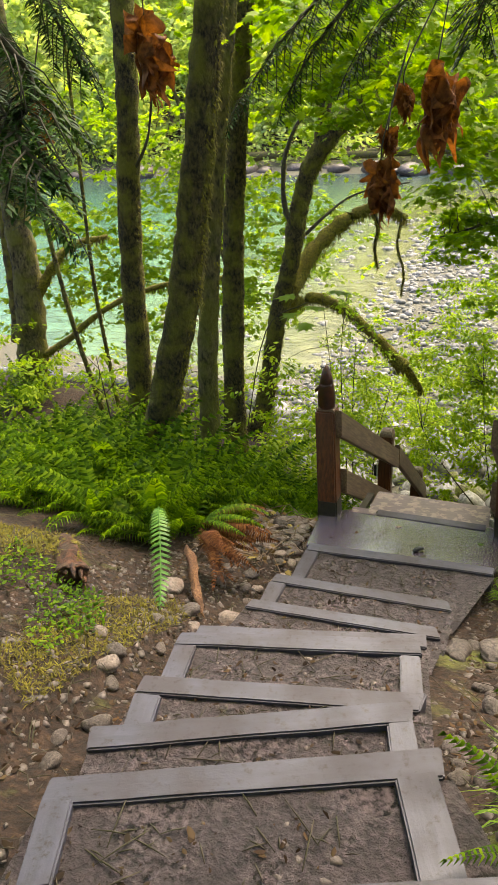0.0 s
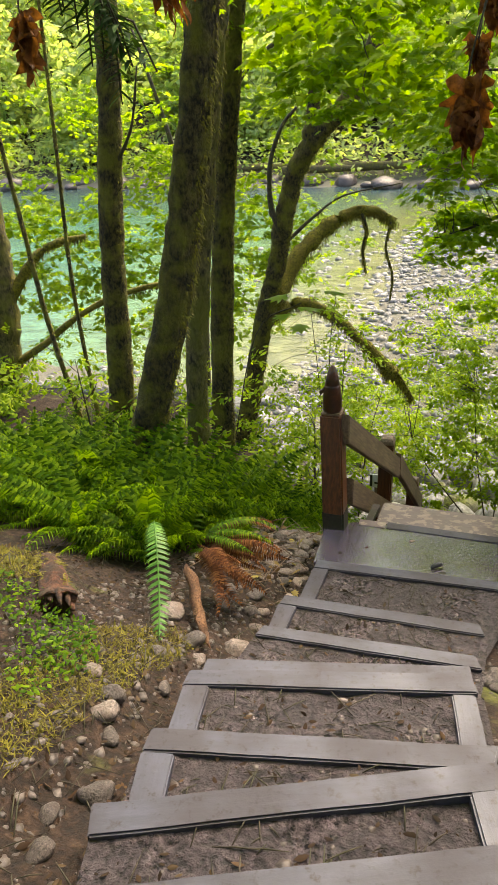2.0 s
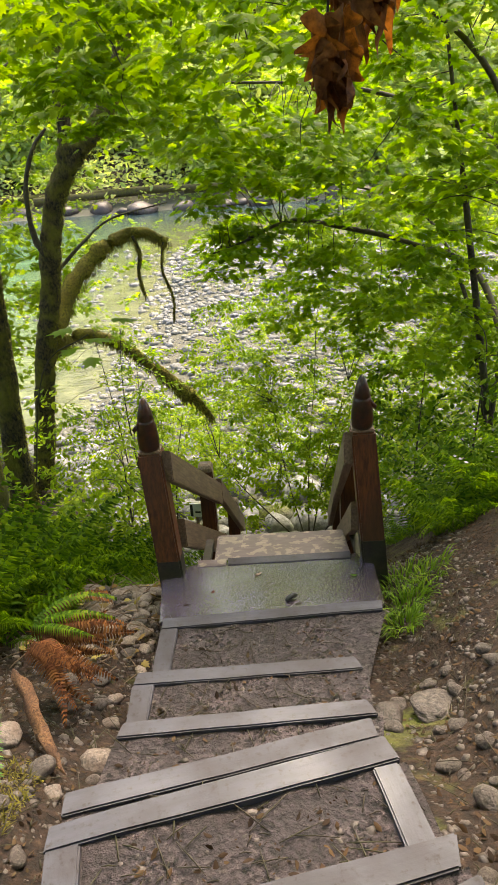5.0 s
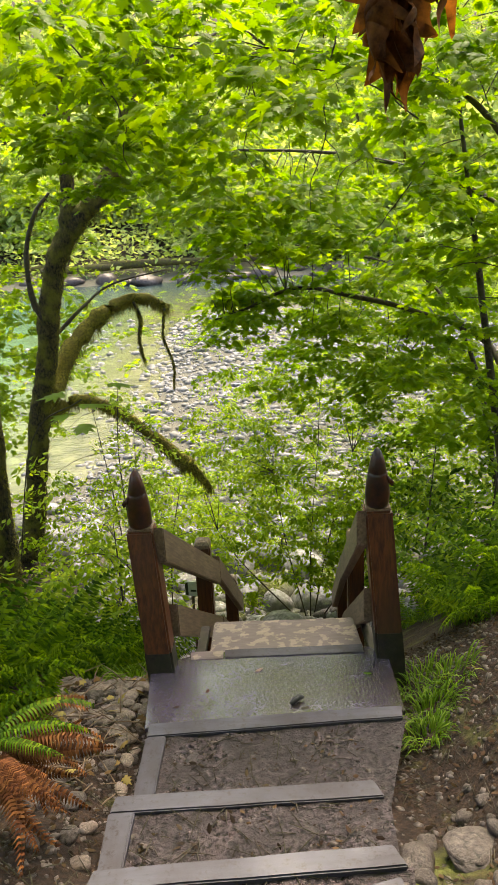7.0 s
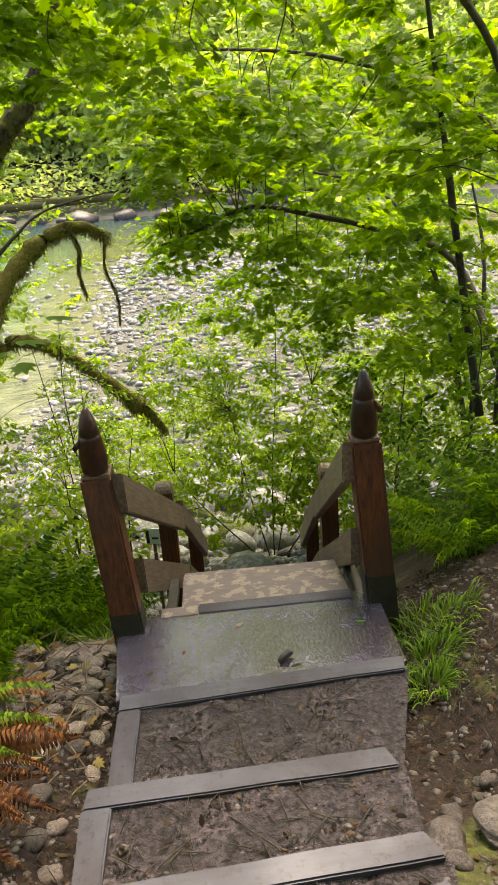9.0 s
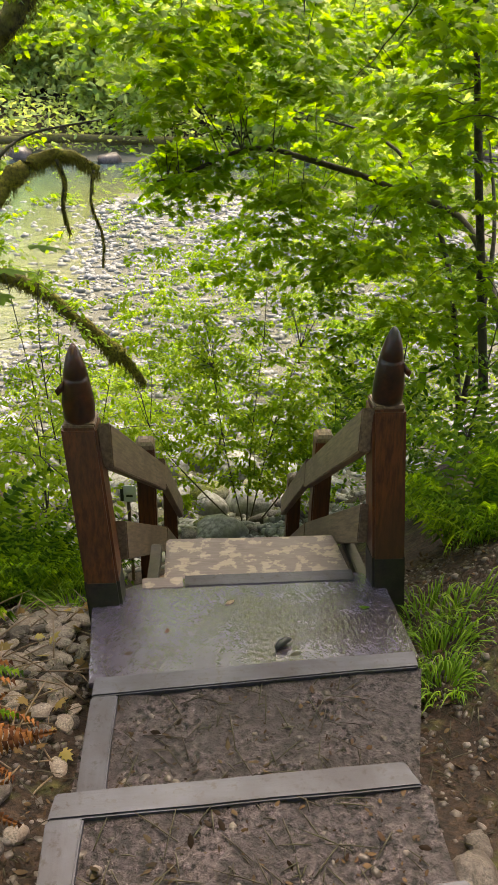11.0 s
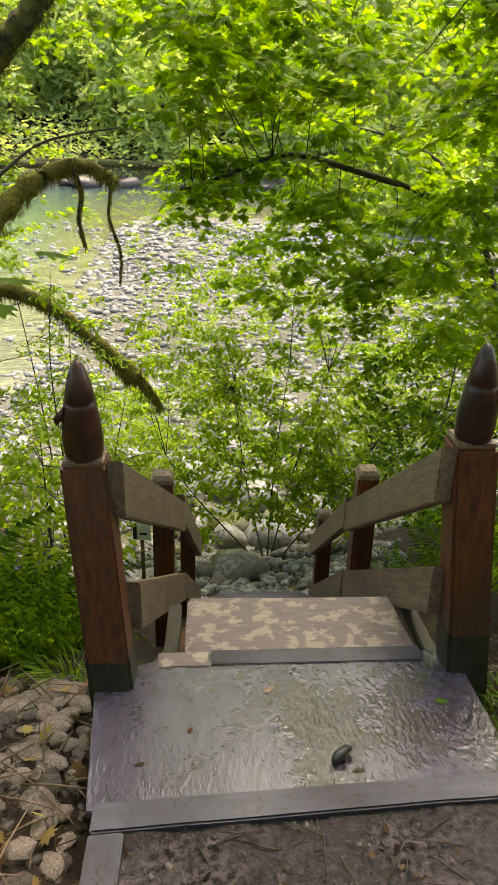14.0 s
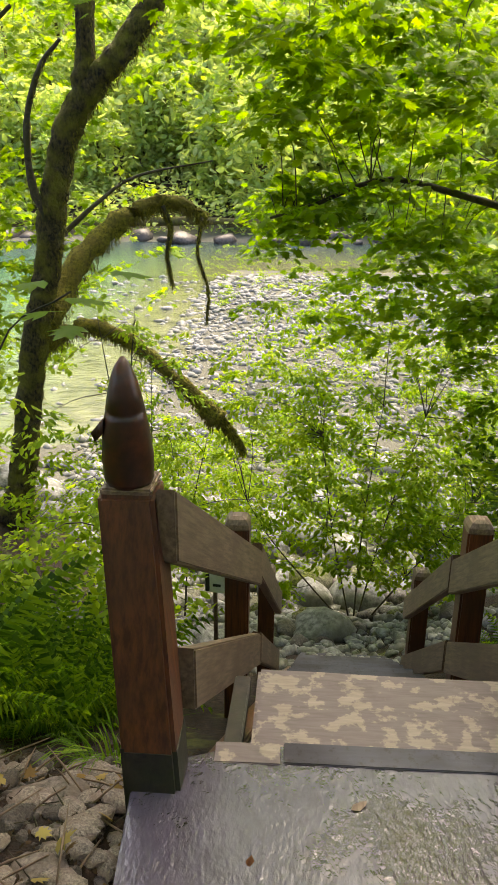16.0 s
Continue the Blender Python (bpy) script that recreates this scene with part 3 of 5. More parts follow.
def railing(side, head, base, second, third, rails, wide):
    e = thing("stair_railing", (base[0], base[1], base[2]), "wooden stair railing with a red-stained post topped by a carved fish", "railing", "railings of the stairs")
    newel = part("newel_post", leaning_post(base, head, wide), POST, e, "thick red-brown stained post, damp and dark at its foot")
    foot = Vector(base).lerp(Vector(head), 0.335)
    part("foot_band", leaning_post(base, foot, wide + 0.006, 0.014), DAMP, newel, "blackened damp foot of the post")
    cap = leaning_post((head[0], head[1], head[2] - 0.004), (head[0] + 0.002, head[1], head[2] + 0.018), wide - 0.014, 0.006)
    part("post_cap", cap, RAIL, newel)
    part("carved_fish", carved_fish(head[0], head[1] - 0.01, head[2] + 0.014, side, 0.0), FISH, newel, "carved wooden fish pointing upwards", True)
    for p in (second, third):
        part("post", leaning_post((p[0] - 0.01, p[1] - 0.05, p[2] - 1.5), p, 0.14), POST, e, "dark stained post with a rounded weathered head")
        part("post_head", domed_head(p[0], p[1], p[2] - 0.006, 0.14), RAIL, e)
    for name, a, b in rails:
        part(name, slab_between(a, b, 0.06, 0.225, 0.006), RAIL, e, "weathered tan rail board", grain=tuple(Vector(b) - Vector(a)))


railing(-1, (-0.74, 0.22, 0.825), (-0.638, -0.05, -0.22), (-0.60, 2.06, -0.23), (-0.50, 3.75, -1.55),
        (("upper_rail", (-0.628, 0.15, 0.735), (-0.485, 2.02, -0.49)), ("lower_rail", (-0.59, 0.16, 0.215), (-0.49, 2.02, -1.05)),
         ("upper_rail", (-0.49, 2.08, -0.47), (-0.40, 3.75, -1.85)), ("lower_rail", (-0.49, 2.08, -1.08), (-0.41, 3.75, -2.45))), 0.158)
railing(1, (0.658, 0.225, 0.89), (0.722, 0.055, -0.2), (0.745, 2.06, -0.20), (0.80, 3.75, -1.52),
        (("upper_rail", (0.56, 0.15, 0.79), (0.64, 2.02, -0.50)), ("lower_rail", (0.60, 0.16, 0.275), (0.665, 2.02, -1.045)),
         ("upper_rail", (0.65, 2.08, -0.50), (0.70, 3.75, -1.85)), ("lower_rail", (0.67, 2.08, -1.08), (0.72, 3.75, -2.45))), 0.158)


# ---- trees ----
def trunk_line(base, points):
    return smooth_line([base] + list(points), 16)


def moss_tufts(line, radii, count, seed, length=0.10):
    """Short hanging tufts of moss along a limb."""
    rng = np.random.default_rng(seed)
    verts, tris = [], []
    for _ in range(count):
        i = int(rng.integers(0, len(line) - 1))
        p = line[i].lerp(line[i + 1], float(rng.random()))
        a = rng.random() * 2 * math.pi
        r = radii[i]
        root = p + Vector((math.cos(a) * r, math.sin(a) * r * 0.6, (rng.random() * 1.6 - 1.0) * r))
        w = 0.003 + 0.008 * rng.random()
        drop = length * (0.25 + rng.random()) * (1.5 if root.z < p.z else 0.45)
        d = Vector((math.cos(a) * 0.018 + rng.normal() * 0.012, math.sin(a) * 0.018 + rng.normal() * 0.012, -drop))
        s = Vector((math.cos(a + 1.5), math.sin(a + 1.5), 0)) * w
        k = len(verts)
        verts += [root - s, root + s, root + d + s * 0.25]
        tris.append((k, k + 1, k + 2))
    return verts, tris


def mossy_tree(name, label, base, points, r0, r1, limbs=(), mat=None, tufts=200, seed=1):
    e = thing(name, base, label, "tree", "trees on the river bank")
    line = trunk_line(base, points)
    n = len(line)
    radii = [r0 + (r1 - r0) * (i / (n - 1)) + 0.45 * r0 * math.exp(-i * 0.32) for i in range(n)]
    v, t = tube(line, radii, 20, 0.16, seed)
    v = [p + Vector(noise.noise_vector(Vector(p) * 7)) * r0 * 0.11 for p in v]
    child("trunk", fast_shape("trunk", v, t, mat or BARK, True), e)
    if tufts:
        v, t = moss_tufts(line, radii, tufts * 22, seed, 0.032)
        tagged(child("trunk_moss", fast_shape("trunk_moss", v, t, MOSS), e), kind="stuff")
    for k, (pts, a, b, m, tuft) in enumerate(limbs):
        ll = smooth_line(pts, 6)
        rr = [a + (b - a) * (i / (len(ll) - 1)) for i in range(len(ll))]
        rr = [r * (1 + 0.25 * noise.noise(Vector((i * 0.6, seed, k)))) for i, r in enumerate(rr)]
        v, t = tube(ll, rr, 8, 0.5, seed + k)
        limb = child("limb", fast_shape("limb", v, t, m, True), e)
        if tuft:
            v, t = moss_tufts(ll, rr, tuft * 4, seed + 10 + k, 0.07)
            ob = child("limb_moss", fast_shape("limb_moss", v, t, MOSS), e)
            tagged(ob, "hanging tufts of olive moss", kind="stuff")
    return e


mossy_tree("alder_tree", "thick mossy tree trunk leaning among ferns", (-2.42, 0.3, -0.45), [(-2.33, 0.3, 0.4), (-1.98, 0.3, 1.63), (-1.81, 0.3, 2.4), (-1.63, 0.3, 3.37), (-1.35, 0.3, 5.0), (-1.1, 0.3, 8.5)], 0.158, 0.085, tufts=420, seed=3)
mossy_tree("alder_tree", "slender mossy trunk with pale lichen patches", (-2.50, 1.6, -0.9), [(-2.44, 1.6, 0.5), (-2.29, 1.6, 1.82), (-2.13, 1.6, 2.94), (-1.9, 1.6, 4.6), (-1.8, 1.6, 8)], 0.115, 0.07, mat=PALE_BARK, tufts=160, seed=4)
mossy_tree("alder_tree", "straight dark mossy tree trunk", (-2.62, 2.6, -1.3), [(-2.58, 2.6, 0.08), (-2.48, 2.6, 1.67), (-2.31, 2.6, 3.3), (-2.1, 2.6, 5.2), (-2.0, 2.7, 9)], 0.135, 0.085, tufts=260, seed=5)
mossy_tree("alder_tree", "dark mossy tree trunk with small twigs", (-4.25, 3.0, -1.3), [(-4.14, 3.0, -0.2), (-4.03, 3.0, 1.6), (-3.82, 3.0, 3.5), (-3.75, 3.0, 5.2), (-3.7, 3.0, 9)], 0.17, 0.10, [([(-4.0, 3.0, 2.2), (-3.6, 2.9, 2.7), (-3.4, 2.8, 3.3)], 0.025, 0.008, TWIG, 0)], tufts=260, seed=6)
mossy_tree("leaning_maple", "crooked mossy maple with a long arching limb", (-3.75, 6.3, -2.4), [(-3.55, 6.3, -1.5), (-3.32, 6.3, -0.3), (-3.10, 6.3, 0.5), (-2.92, 6.3, 1.4), (-2.72, 6.3, 2.05), (-2.38, 6.3, 2.5), (-2.03, 6.3, 2.85), (-1.7, 6.35, 3.4), (-1.3, 6.4, 4.6)], 0.165, 0.115, [
    ([(-3.18, 6.35, 0.0), (-2.95, 6.8, 0.55), (-2.62, 7.1, 0.95), (-2.2, 7.3, 1.24), (-1.8, 7.4, 1.30), (-1.45, 7.5, 1.10)], 0.17, 0.06, MOSS, 900),
    ([(-3.25, 6.4, -0.25), (-2.85, 6.7, -0.08), (-2.45, 6.8, -0.2), (-2.1, 6.8, -0.42), (-1.75, 6.8, -0.75), (-1.4, 6.8, -1.08), (-1.15, 6.85, -1.35), (-0.95, 6.87, -1.68)], 0.10, 0.045, MOSS, 900),
    ([(-1.75, 6.8, -0.72), (-1.42, 6.8, -1.06), (-1.25, 6.8, -1.24)], 0.08, 0.12, MOSS, 400),
    ([(-1.95, 7.3, 1.26), (-1.87, 7.32, 1.0), (-1.92, 7.3, 0.7), (-1.86, 7.3, 0.35)], 0.028, 0.014, TWIG, 260),
    ([(-1.5, 7.4, 1.12), (-1.56, 7.4, 0.7), (-1.44, 7.4, 0.3), (-1.46, 7.4, -0.1)], 0.018, 0.008, TWIG, 160),
    ([(-2.98, 6.2, 1.15), (-3.12, 6.2, 1.55), (-3.10, 6.2, 2.15), (-2.92, 6.2, 2.6), (-2.70, 6.2, 2.85)], 0.05, 0.018, TWIG, 40),
    ([(-2.98, 6.3, 0.9), (-2.5, 6.6, 1.35), (-2.1, 6.8, 1.6), (-1.3, 6.9, 1.75)], 0.03, 0.008, TWIG, 20),
    ([(-2.55, 6.3, 2.25), (-2.48, 6.3, 2.8), (-2.42, 6.3, 3.6), (-2.3, 6.3, 5.2)], 0.12, 0.07, BARK, 120),
], tufts=520, seed=7)
mossy_tree("alder_tree", "grey mossy trunk forked near its foot", (-6.95, 4.0, -1.6), [(-6.75, 4.0, -0.8), (-6.52, 4.0, 0.7), (-6.5, 4.0, 2.0), (-6.3, 4.0, 3.5), (-6.2, 4.0, 8.5)], 0.27, 0.13, [([(-6.6, 4.0, 0.2), (-6.2, 4.1, 0.8), (-5.8, 4.2, 1.2), (-5.2, 4.3, 1.35)], 0.10, 0.03, MOSS, 160), ([(-6.7, 4.0, -0.6), (-6.0, 4.0, -0.2), (-5.2, 4.0, 0.35), (-4.2, 4.0, 0.75), (-3.2, 4.0, 0.9)], 0.06, 0.03, MOSS, 160)], mat=PALE_BARK, tufts=300, seed=8)
for b, pts, r in (((-4.75, 3.0, -1.2), [(-4.85, 3.0, -0.7), (-5.1, 3.0, 0.5), (-5.27, 3.0, 1.9), (-5.4, 3.0, 3.0), (-5.5, 3, 4.4)], 0.04), ((-4.6, 3.2, -1.2), [(-4.68, 3.2, -0.8), (-4.79, 3.2, 0.9), (-4.75, 3.2, 2.5), (-4.7, 3.2, 4.2)], 0.034), ((-8.5, 6.0, -1.0), [(-8.4, 6, 1), (-8.2, 6, 4), (-8, 6, 9)], 0.16)):
    mossy_tree("sapling", "thin leaning bare sapling stem", b, pts, r, r * 0.45, tufts=60, seed=int(abs(b[0]) * 10))


# ---- foliage ----
def maple_blade():
    """A five-lobed leaf about one unit long, folded a little along its midrib, as verts and triangles."""
    half = [(0.0, 0.0), (0.16, -0.10), (0.42, 0.02), (0.25, 0.16), (0.55, 0.38), (0.27, 0.38), (0.33, 0.68), (0.13, 0.62), (0.0, 1.0)]
    verts = [(x, y, -0.22 * abs(x) - 0.08 * y * y) for x, y in half] + [(-x, y, -0.22 * abs(x) - 0.08 * y * y) for x, y in half[1:-1]] + [(0, 0.35, 0)]
    ring = list(range(9)) + list(range(15, 8, -1))
    c = len(verts) - 1
    return np.array(verts), np.array([(c, ring[i], ring[(i + 1) % len(ring)]) for i in range(len(ring))])


def oval_blade():
    """A small pointed oval leaf, folded along its midrib."""
    verts = [(0, 0, 0), (0.24, 0.35, -0.07), (0.17, 0.75, -0.07), (0, 1.0, -0.06), (-0.17, 0.75, -0.07), (-0.24, 0.35, -0.07), (0, 0.5, 0)]
    return np.array(verts), np.array([(6, i, (i + 1) % 6) for i in range(6)])


def strip_blade():
    verts = [(-0.06, 0, 0), (0.06, 0, 0), (0.05, 0.5, 0.02), (-0.05, 0.5, 0.02), (0, 1.0, -0.05)]
    return np.array(verts), np.array([(0, 1, 2), (0, 2, 3), (3, 2, 4)])


def scatter(name, mat, blade, at, heading, pitch, roll, size):
    """Many leaves as one mesh: each has a place, a heading and pitch and roll in radians, and a size."""
    bv, bt = blade
    n = len(at)
    ch, sh, cp, sp, cr, sr = np.cos(heading), np.sin(heading), np.cos(pitch), np.sin(pitch), np.cos(roll), np.sin(roll)
    fwd = np.stack([-sh * cp, ch * cp, sp], 1)
    lev = np.stack([ch, sh, 0 * ch], 1)
    upv = np.cross(lev, fwd)
    rgt = lev * cr[:, None] + upv * sr[:, None]
    upv = np.cross(rgt, fwd)
    v = at[:, None] + size[:, None, None] * (bv[None, :, :1] * rgt[:, None] + bv[None, :, 1:2] * fwd[:, None] + bv[None, :, 2:] * upv[:, None])
    t = bt[None] + (np.arange(n) * len(bv))[:, None, None]
    return fast_shape(name, v.reshape(-1, 3), t.reshape(-1, 3), mat)


MAPLE_BLADE, OVAL_BLADE, STRIP_BLADE = maple_blade(), oval_blade(), strip_blade()


def sprays(rng, tips, count, reach, size, droop=0.30):
    """Flat fans of leaves, set left and right along three drooping shoots at each tip: places, headings, pitches, rolls and sizes."""
    k = len(tips)
    n = k * count
    c = np.repeat(np.asarray(tips), count, 0)
    way = np.repeat(rng.random(k) * 2 * np.pi, count) + rng.integers(-1, 2, n) * 0.62
    tilt = np.repeat(rng.normal(0, 0.16, k), count)
    s = rng.random(n) ** 0.8 * 2.0 - 0.75
    side = rng.integers(0, 2, n) * 2 - 1
    off = side * size * rng.uniform(0.1, 0.55, n)
    fx, fy = -np.sin(way), np.cos(way)
    r = reach * s
    at = c + np.stack([fx * r + fy * off, fy * r - fx * off, rng.normal(0, 0.022, n) + tilt * r - droop * reach * np.maximum(s, 0) ** 2], 1)
    return at, way - side * rng.uniform(0.3, 1.1, n), rng.normal(-0.42, 0.32, n), rng.normal(0, 0.34, n), size * (0.65 + 0.6 * rng.random(n))


def leafy_tree(name, label, base, stems, boxes, mat, blade, seed, leaf, spray, reach, stem_r=0.03, category="tree", group="", twig_every=3):
    """A tree or shrub: bare stems, and in each box (centre, half sizes, number of sprays) flat sprays of leaves on thin twigs."""
    rng = np.random.default_rng(seed)
    e = thing(name, base, label, category, group)
    lines = []
    for s in stems:
        ln = smooth_line(s, 6)
        lines += ln
        v, t = tube(ln, [stem_r * (1 - 0.75 * i / (len(ln) - 1)) for i in range(len(ln))], 6, 0.3, seed)
        child("stem", fast_shape("stem", v, t, TWIG, True), e)
    arr = np.array([tuple(p) for p in lines])
    for c, h, n in boxes:
        tips = np.array(c) + (rng.random((n, 3)) * 2 - 1) * np.array(h)
        twigs = []
        for k, p in enumerate(tips):
            if k % twig_every == 0:
                q = arr[np.argmin(((arr - p) ** 2).sum(1) + rng.random(len(arr)) * 0.2)]
                d = np.linalg.norm(q - p)
                if d < 1.4:
                    mid = (p + q) / 2 + np.array((0, 0, 0.12 * d)) + rng.normal(0, 0.05, 3)
                    twigs.append(tube(smooth_line([q, mid, p], 3), [0.006, 0.0055, 0.005, 0.0045, 0.004, 0.003, 0.002], 4))
        if twigs:
            v, t = joined(twigs)
            tagged(child("twigwork", fast_shape("twigwork", v, t, TWIG), e), kind="stuff")
        tagged(child("crown", scatter("crown", mat, blade, *sprays(rng, tips, spray, reach, leaf)), e), kind="stuff")
    return e


# vine maples that arch over the stairs
leafy_tree("vine_maple", "bright green vine maple arching over the stairs", (2.4, 2.7, 0.2),
           [[(2.4, 2.7, -0.2), (2.35, 2.7, 1.6), (2.2, 2.8, 2.8), (1.5, 3.2, 3.6), (0.2, 3.6, 3.9)],
            [(2.5, 2.9, -0.2), (2.6, 3.2, 1.5), (2.5, 4.0, 2.4), (1.2, 4.8, 3.0), (-0.6, 5.2, 3.2)],
            [(2.6, 2.6, -0.2), (2.9, 2.5, 1.6), (3.0, 2.3, 3.6)],
            [(2.3, 2.9, -0.2), (2.15, 3.3, 1.4), (2.0, 3.5, 2.6), (1.8, 3.6, 4.0)],
            [(2.7, 3.2, -0.2), (3.0, 3.6, 1.5), (2.9, 4.2, 3.2)],
            [(2.75, 3.6, 0.0), (2.6, 4.6, 0.9), (1.97, 5.2, 1.19), (1.09, 5.2, 1.46), (0.41, 5.2, 1.58), (-0.2, 5.2, 1.36), (-0.58, 5.2, 1.25)]],
           [((0.6, 3.4, 3.2), (2.4, 1.2, 0.6), 90), ((0.4, 1.4, 3.5), (1.7, 0.8, 0.35), 40), ((0.2, 2.6, 4.2), (2.6, 1.2, 0.4), 90), ((1.4, 4.6, 2.3), (2.0, 0.9, 0.5), 54), ((0.8, 5.2, 1.40), (1.4, 0.5, 0.35), 30), ((2.3, 3.3, 2.2), (0.8, 1.0, 0.9), 44), ((-1.4, 3.6, 3.5), (1.2, 1.2, 0.5), 44), ((0.2, 5.0, 2.5), (1.3, 0.6, 0.4), 46), ((1.5, 5.4, 0.95), (1.5, 0.6, 0.45), 30), ((2.2, 5.3, 0.1), (0.9, 0.7, 0.5), 26), ((0.7, 6.0, 0.35), (0.9, 0.5, 0.45), 12), ((-0.1, 5.6, 1.35), (0.7, 0.4, 0.3), 16)],
           MAPLE, MAPLE_BLADE, 11, 0.098, 44, 0.36, 0.045, group="vine maples")
leafy_tree("vine_maple", "vine maple with drooping sprays of green leaves", (2.9, 4.8, -1.0),
           [[(2.9, 4.8, -1.3), (2.7, 5.4, 0.4), (2.2, 6.2, 1.5), (1.0, 6.8, 1.9)], [(3.0, 5.0, -1.3), (3.3, 5.6, 0.6), (3.2, 6.4, 2.2)]],
           [((2.2, 6.0, 0.2), (1.2, 0.8, 0.9), 38), ((2.4, 5.0, -0.8), (0.9, 0.8, 0.7), 30), ((2.0, 6.6, 1.5), (1.6, 0.8, 0.6), 50), ((0.6, 7.4, 0.5), (1.4, 0.6, 0.7), 34), ((1.9, 3.4, 0.9), (0.6, 0.6, 0.6), 26)],
           MAPLE, MAPLE_BLADE, 12, 0.080, 46, 0.32, 0.04, group="vine maples")
leafy_tree("bigleaf_maple", "high canopy of backlit yellow-green leaves", (-5.6, 9.0, -3.2),
           [[(-5.6, 9.0, -3.6), (-5.4, 9.0, 0), (-4.4, 8.8, 3.4), (-0.5, 8.5, 5)], [(-5.4, 9.0, 0), (-5.9, 8.7, 2.5), (-6.4, 8.6, 4.2)]],
           [((-0.8, 8.4, 3.0), (2.8, 1.0, 0.9), 80), ((-4.8, 8.0, 2.6), (2.0, 1.2, 1.1), 70), ((2.6, 8.4, 2.2), (2.0, 1.0, 1.5), 80), ((-3.8, 8.6, 0.2), (1.6, 0.8, 1.4), 40), ((-8.0, 7.6, 1.2), (2.0, 1.0, 2.2), 110), ((-5.2, 7.4, 1.0), (1.8, 0.8, 1.3), 46), ((-6.5, 7.0, 0.4), (2.4, 0.8, 1.2), 60), ((-3.6, 7.7, 0.8), (0.8, 0.5, 0.7), 14), ((-1.0, 7.0, 4.6), (4.5, 2.2, 0.8), 60), ((3.6, 9.4, -0.8), (1.6, 0.8, 1.5), 44)],
           SHRUB, MAPLE_BLADE, 13, 0.105, 40, 0.42, 0.08)

# three unseen maples added above and behind the camera to darken the foreground
leafy_tree("bigleaf_maple", "unseen maple added so that its crown shades the path", (3.6, -3.5, 3.0),
           [[(3.6, -3.5, 2.0), (3.5, -3.4, 5.0), (2.4, -3.0, 7.0), (-0.5, -2.6, 8.2)], [(3.5, -3.4, 5.0), (2.8, -1.6, 7.0), (1.5, 0.8, 8.0)]],
           [((0.6, -3.6, 7.6), (4.0, 3.6, 0.9), 170), ((5.2, -2.0, 5.0), (1.4, 3.5, 2.0), 150)],
           MAPLE, MAPLE_BLADE, 19, 0.17, 26, 0.55, 0.16, twig_every=9)
leafy_tree("bigleaf_maple", "unseen maple added on the left to block sky light", (-5.0, -3.5, 2.6),
           [[(-5.0, -3.5, 2.0), (-4.9, -3.4, 5.0), (-4.2, -2.8, 7.4)]],
           [((-5.2, -2.6, 5.8), (1.8, 3.6, 2.2), 220), ((-3.5, -5.0, 7.2), (2.6, 2.6, 0.9), 130)],
           MAPLE, MAPLE_BLADE, 20, 0.17, 26, 0.55, 0.16, twig_every=9)
leafy_tree("bigleaf_maple", "unseen dense maple added behind the path to block sky light", (0.5, -10.5, 4.6),
           [[(0.5, -10.5, 4.0), (0.5, -10.3, 7.0), (0.8, -9.8, 9.5)]],
           [((0.5, -10.0, 6.6), (5.5, 1.2, 2.6), 330)],
           MAPLE, MAPLE_BLADE, 22, 0.17, 26, 0.55, 0.16, twig_every=9)

# shrubs between the stairs and the river
leafy_tree("willow_shrub", "airy willow shrub with thin stems and pale leaves", (0.6, 6.8, -3.9),
           [[(0.55, 6.8, -4.1), (0.6, 6.8, -2.6), (0.75, 6.8, -1.0)], [(0.6, 6.85, -4.1), (0.9, 6.9, -2.6), (1.3, 7.0, -1.2)], [(0.5, 6.8, -4.1), (0.2, 6.9, -2.7), (0.05, 7.0, -1.5)], [(0.65, 6.7, -4.1), (1.4, 6.6, -2.9), (1.9, 6.6, -2.2)], [(0.45, 6.7, -4.1), (-0.5, 6.8, -3.0), (-0.9, 6.9, -2.4)]],
           [((0.65, 6.8, -1.9), (1.0, 0.5, 0.9), 80), ((0.3, 6.9, -2.9), (1.5, 0.6, 0.6), 100), ((2.0, 6.6, -2.4), (0.9, 0.7, 0.9), 80), ((0.2, 7.6, -2.0), (1.8, 0.5, 1.0), 70), ((1.6, 9.0, -1.2), (2.6, 0.8, 1.2), 90), ((-1.2, 9.4, -2.7), (1.5, 0.6, 0.8), 60), ((3.2, 8.0, -1.4), (1.0, 0.8, 1.4), 70), ((-0.4, 7.4, -1.2), (0.9, 0.5, 0.7), 36), ((0.8, 8.2, -0.5), (1.6, 0.6, 0.6), 46)],
           SHRUB, OVAL_BLADE, 14, 0.09, 34, 0.20, 0.014, "shrub", "riverside shrubs")
leafy_tree("willow_shrub", "tall thin shrubs with yellow-green leaves", (-1.9, 6.0, -3.2),
           [[(-1.9, 6.0, -3.5), (-1.95, 6.0, -2.0), (-1.9, 6.0, -0.4)], [(-2.2, 6.1, -3.3), (-2.3, 6.1, -1.6), (-2.5, 6.1, 0.2)], [(-1.6, 5.9, -3.5), (-1.5, 5.9, -2.2), (-1.3, 6.0, -1.2)], [(-2.0, 6.0, -3.4), (-2.15, 6.0, -1.0), (-2.05, 6.0, 0.3)]],
           [((-2.1, 6.0, -1.2), (0.7, 0.5, 1.3), 70), ((-1.4, 6.2, -2.5), (0.8, 0.6, 0.6), 40), ((-2.6, 5.4, -1.6), (0.6, 0.6, 0.8), 36)],
           SHRUB, OVAL_BLADE, 15, 0.07, 30, 0.2, 0.014, "shrub", "riverside shrubs")
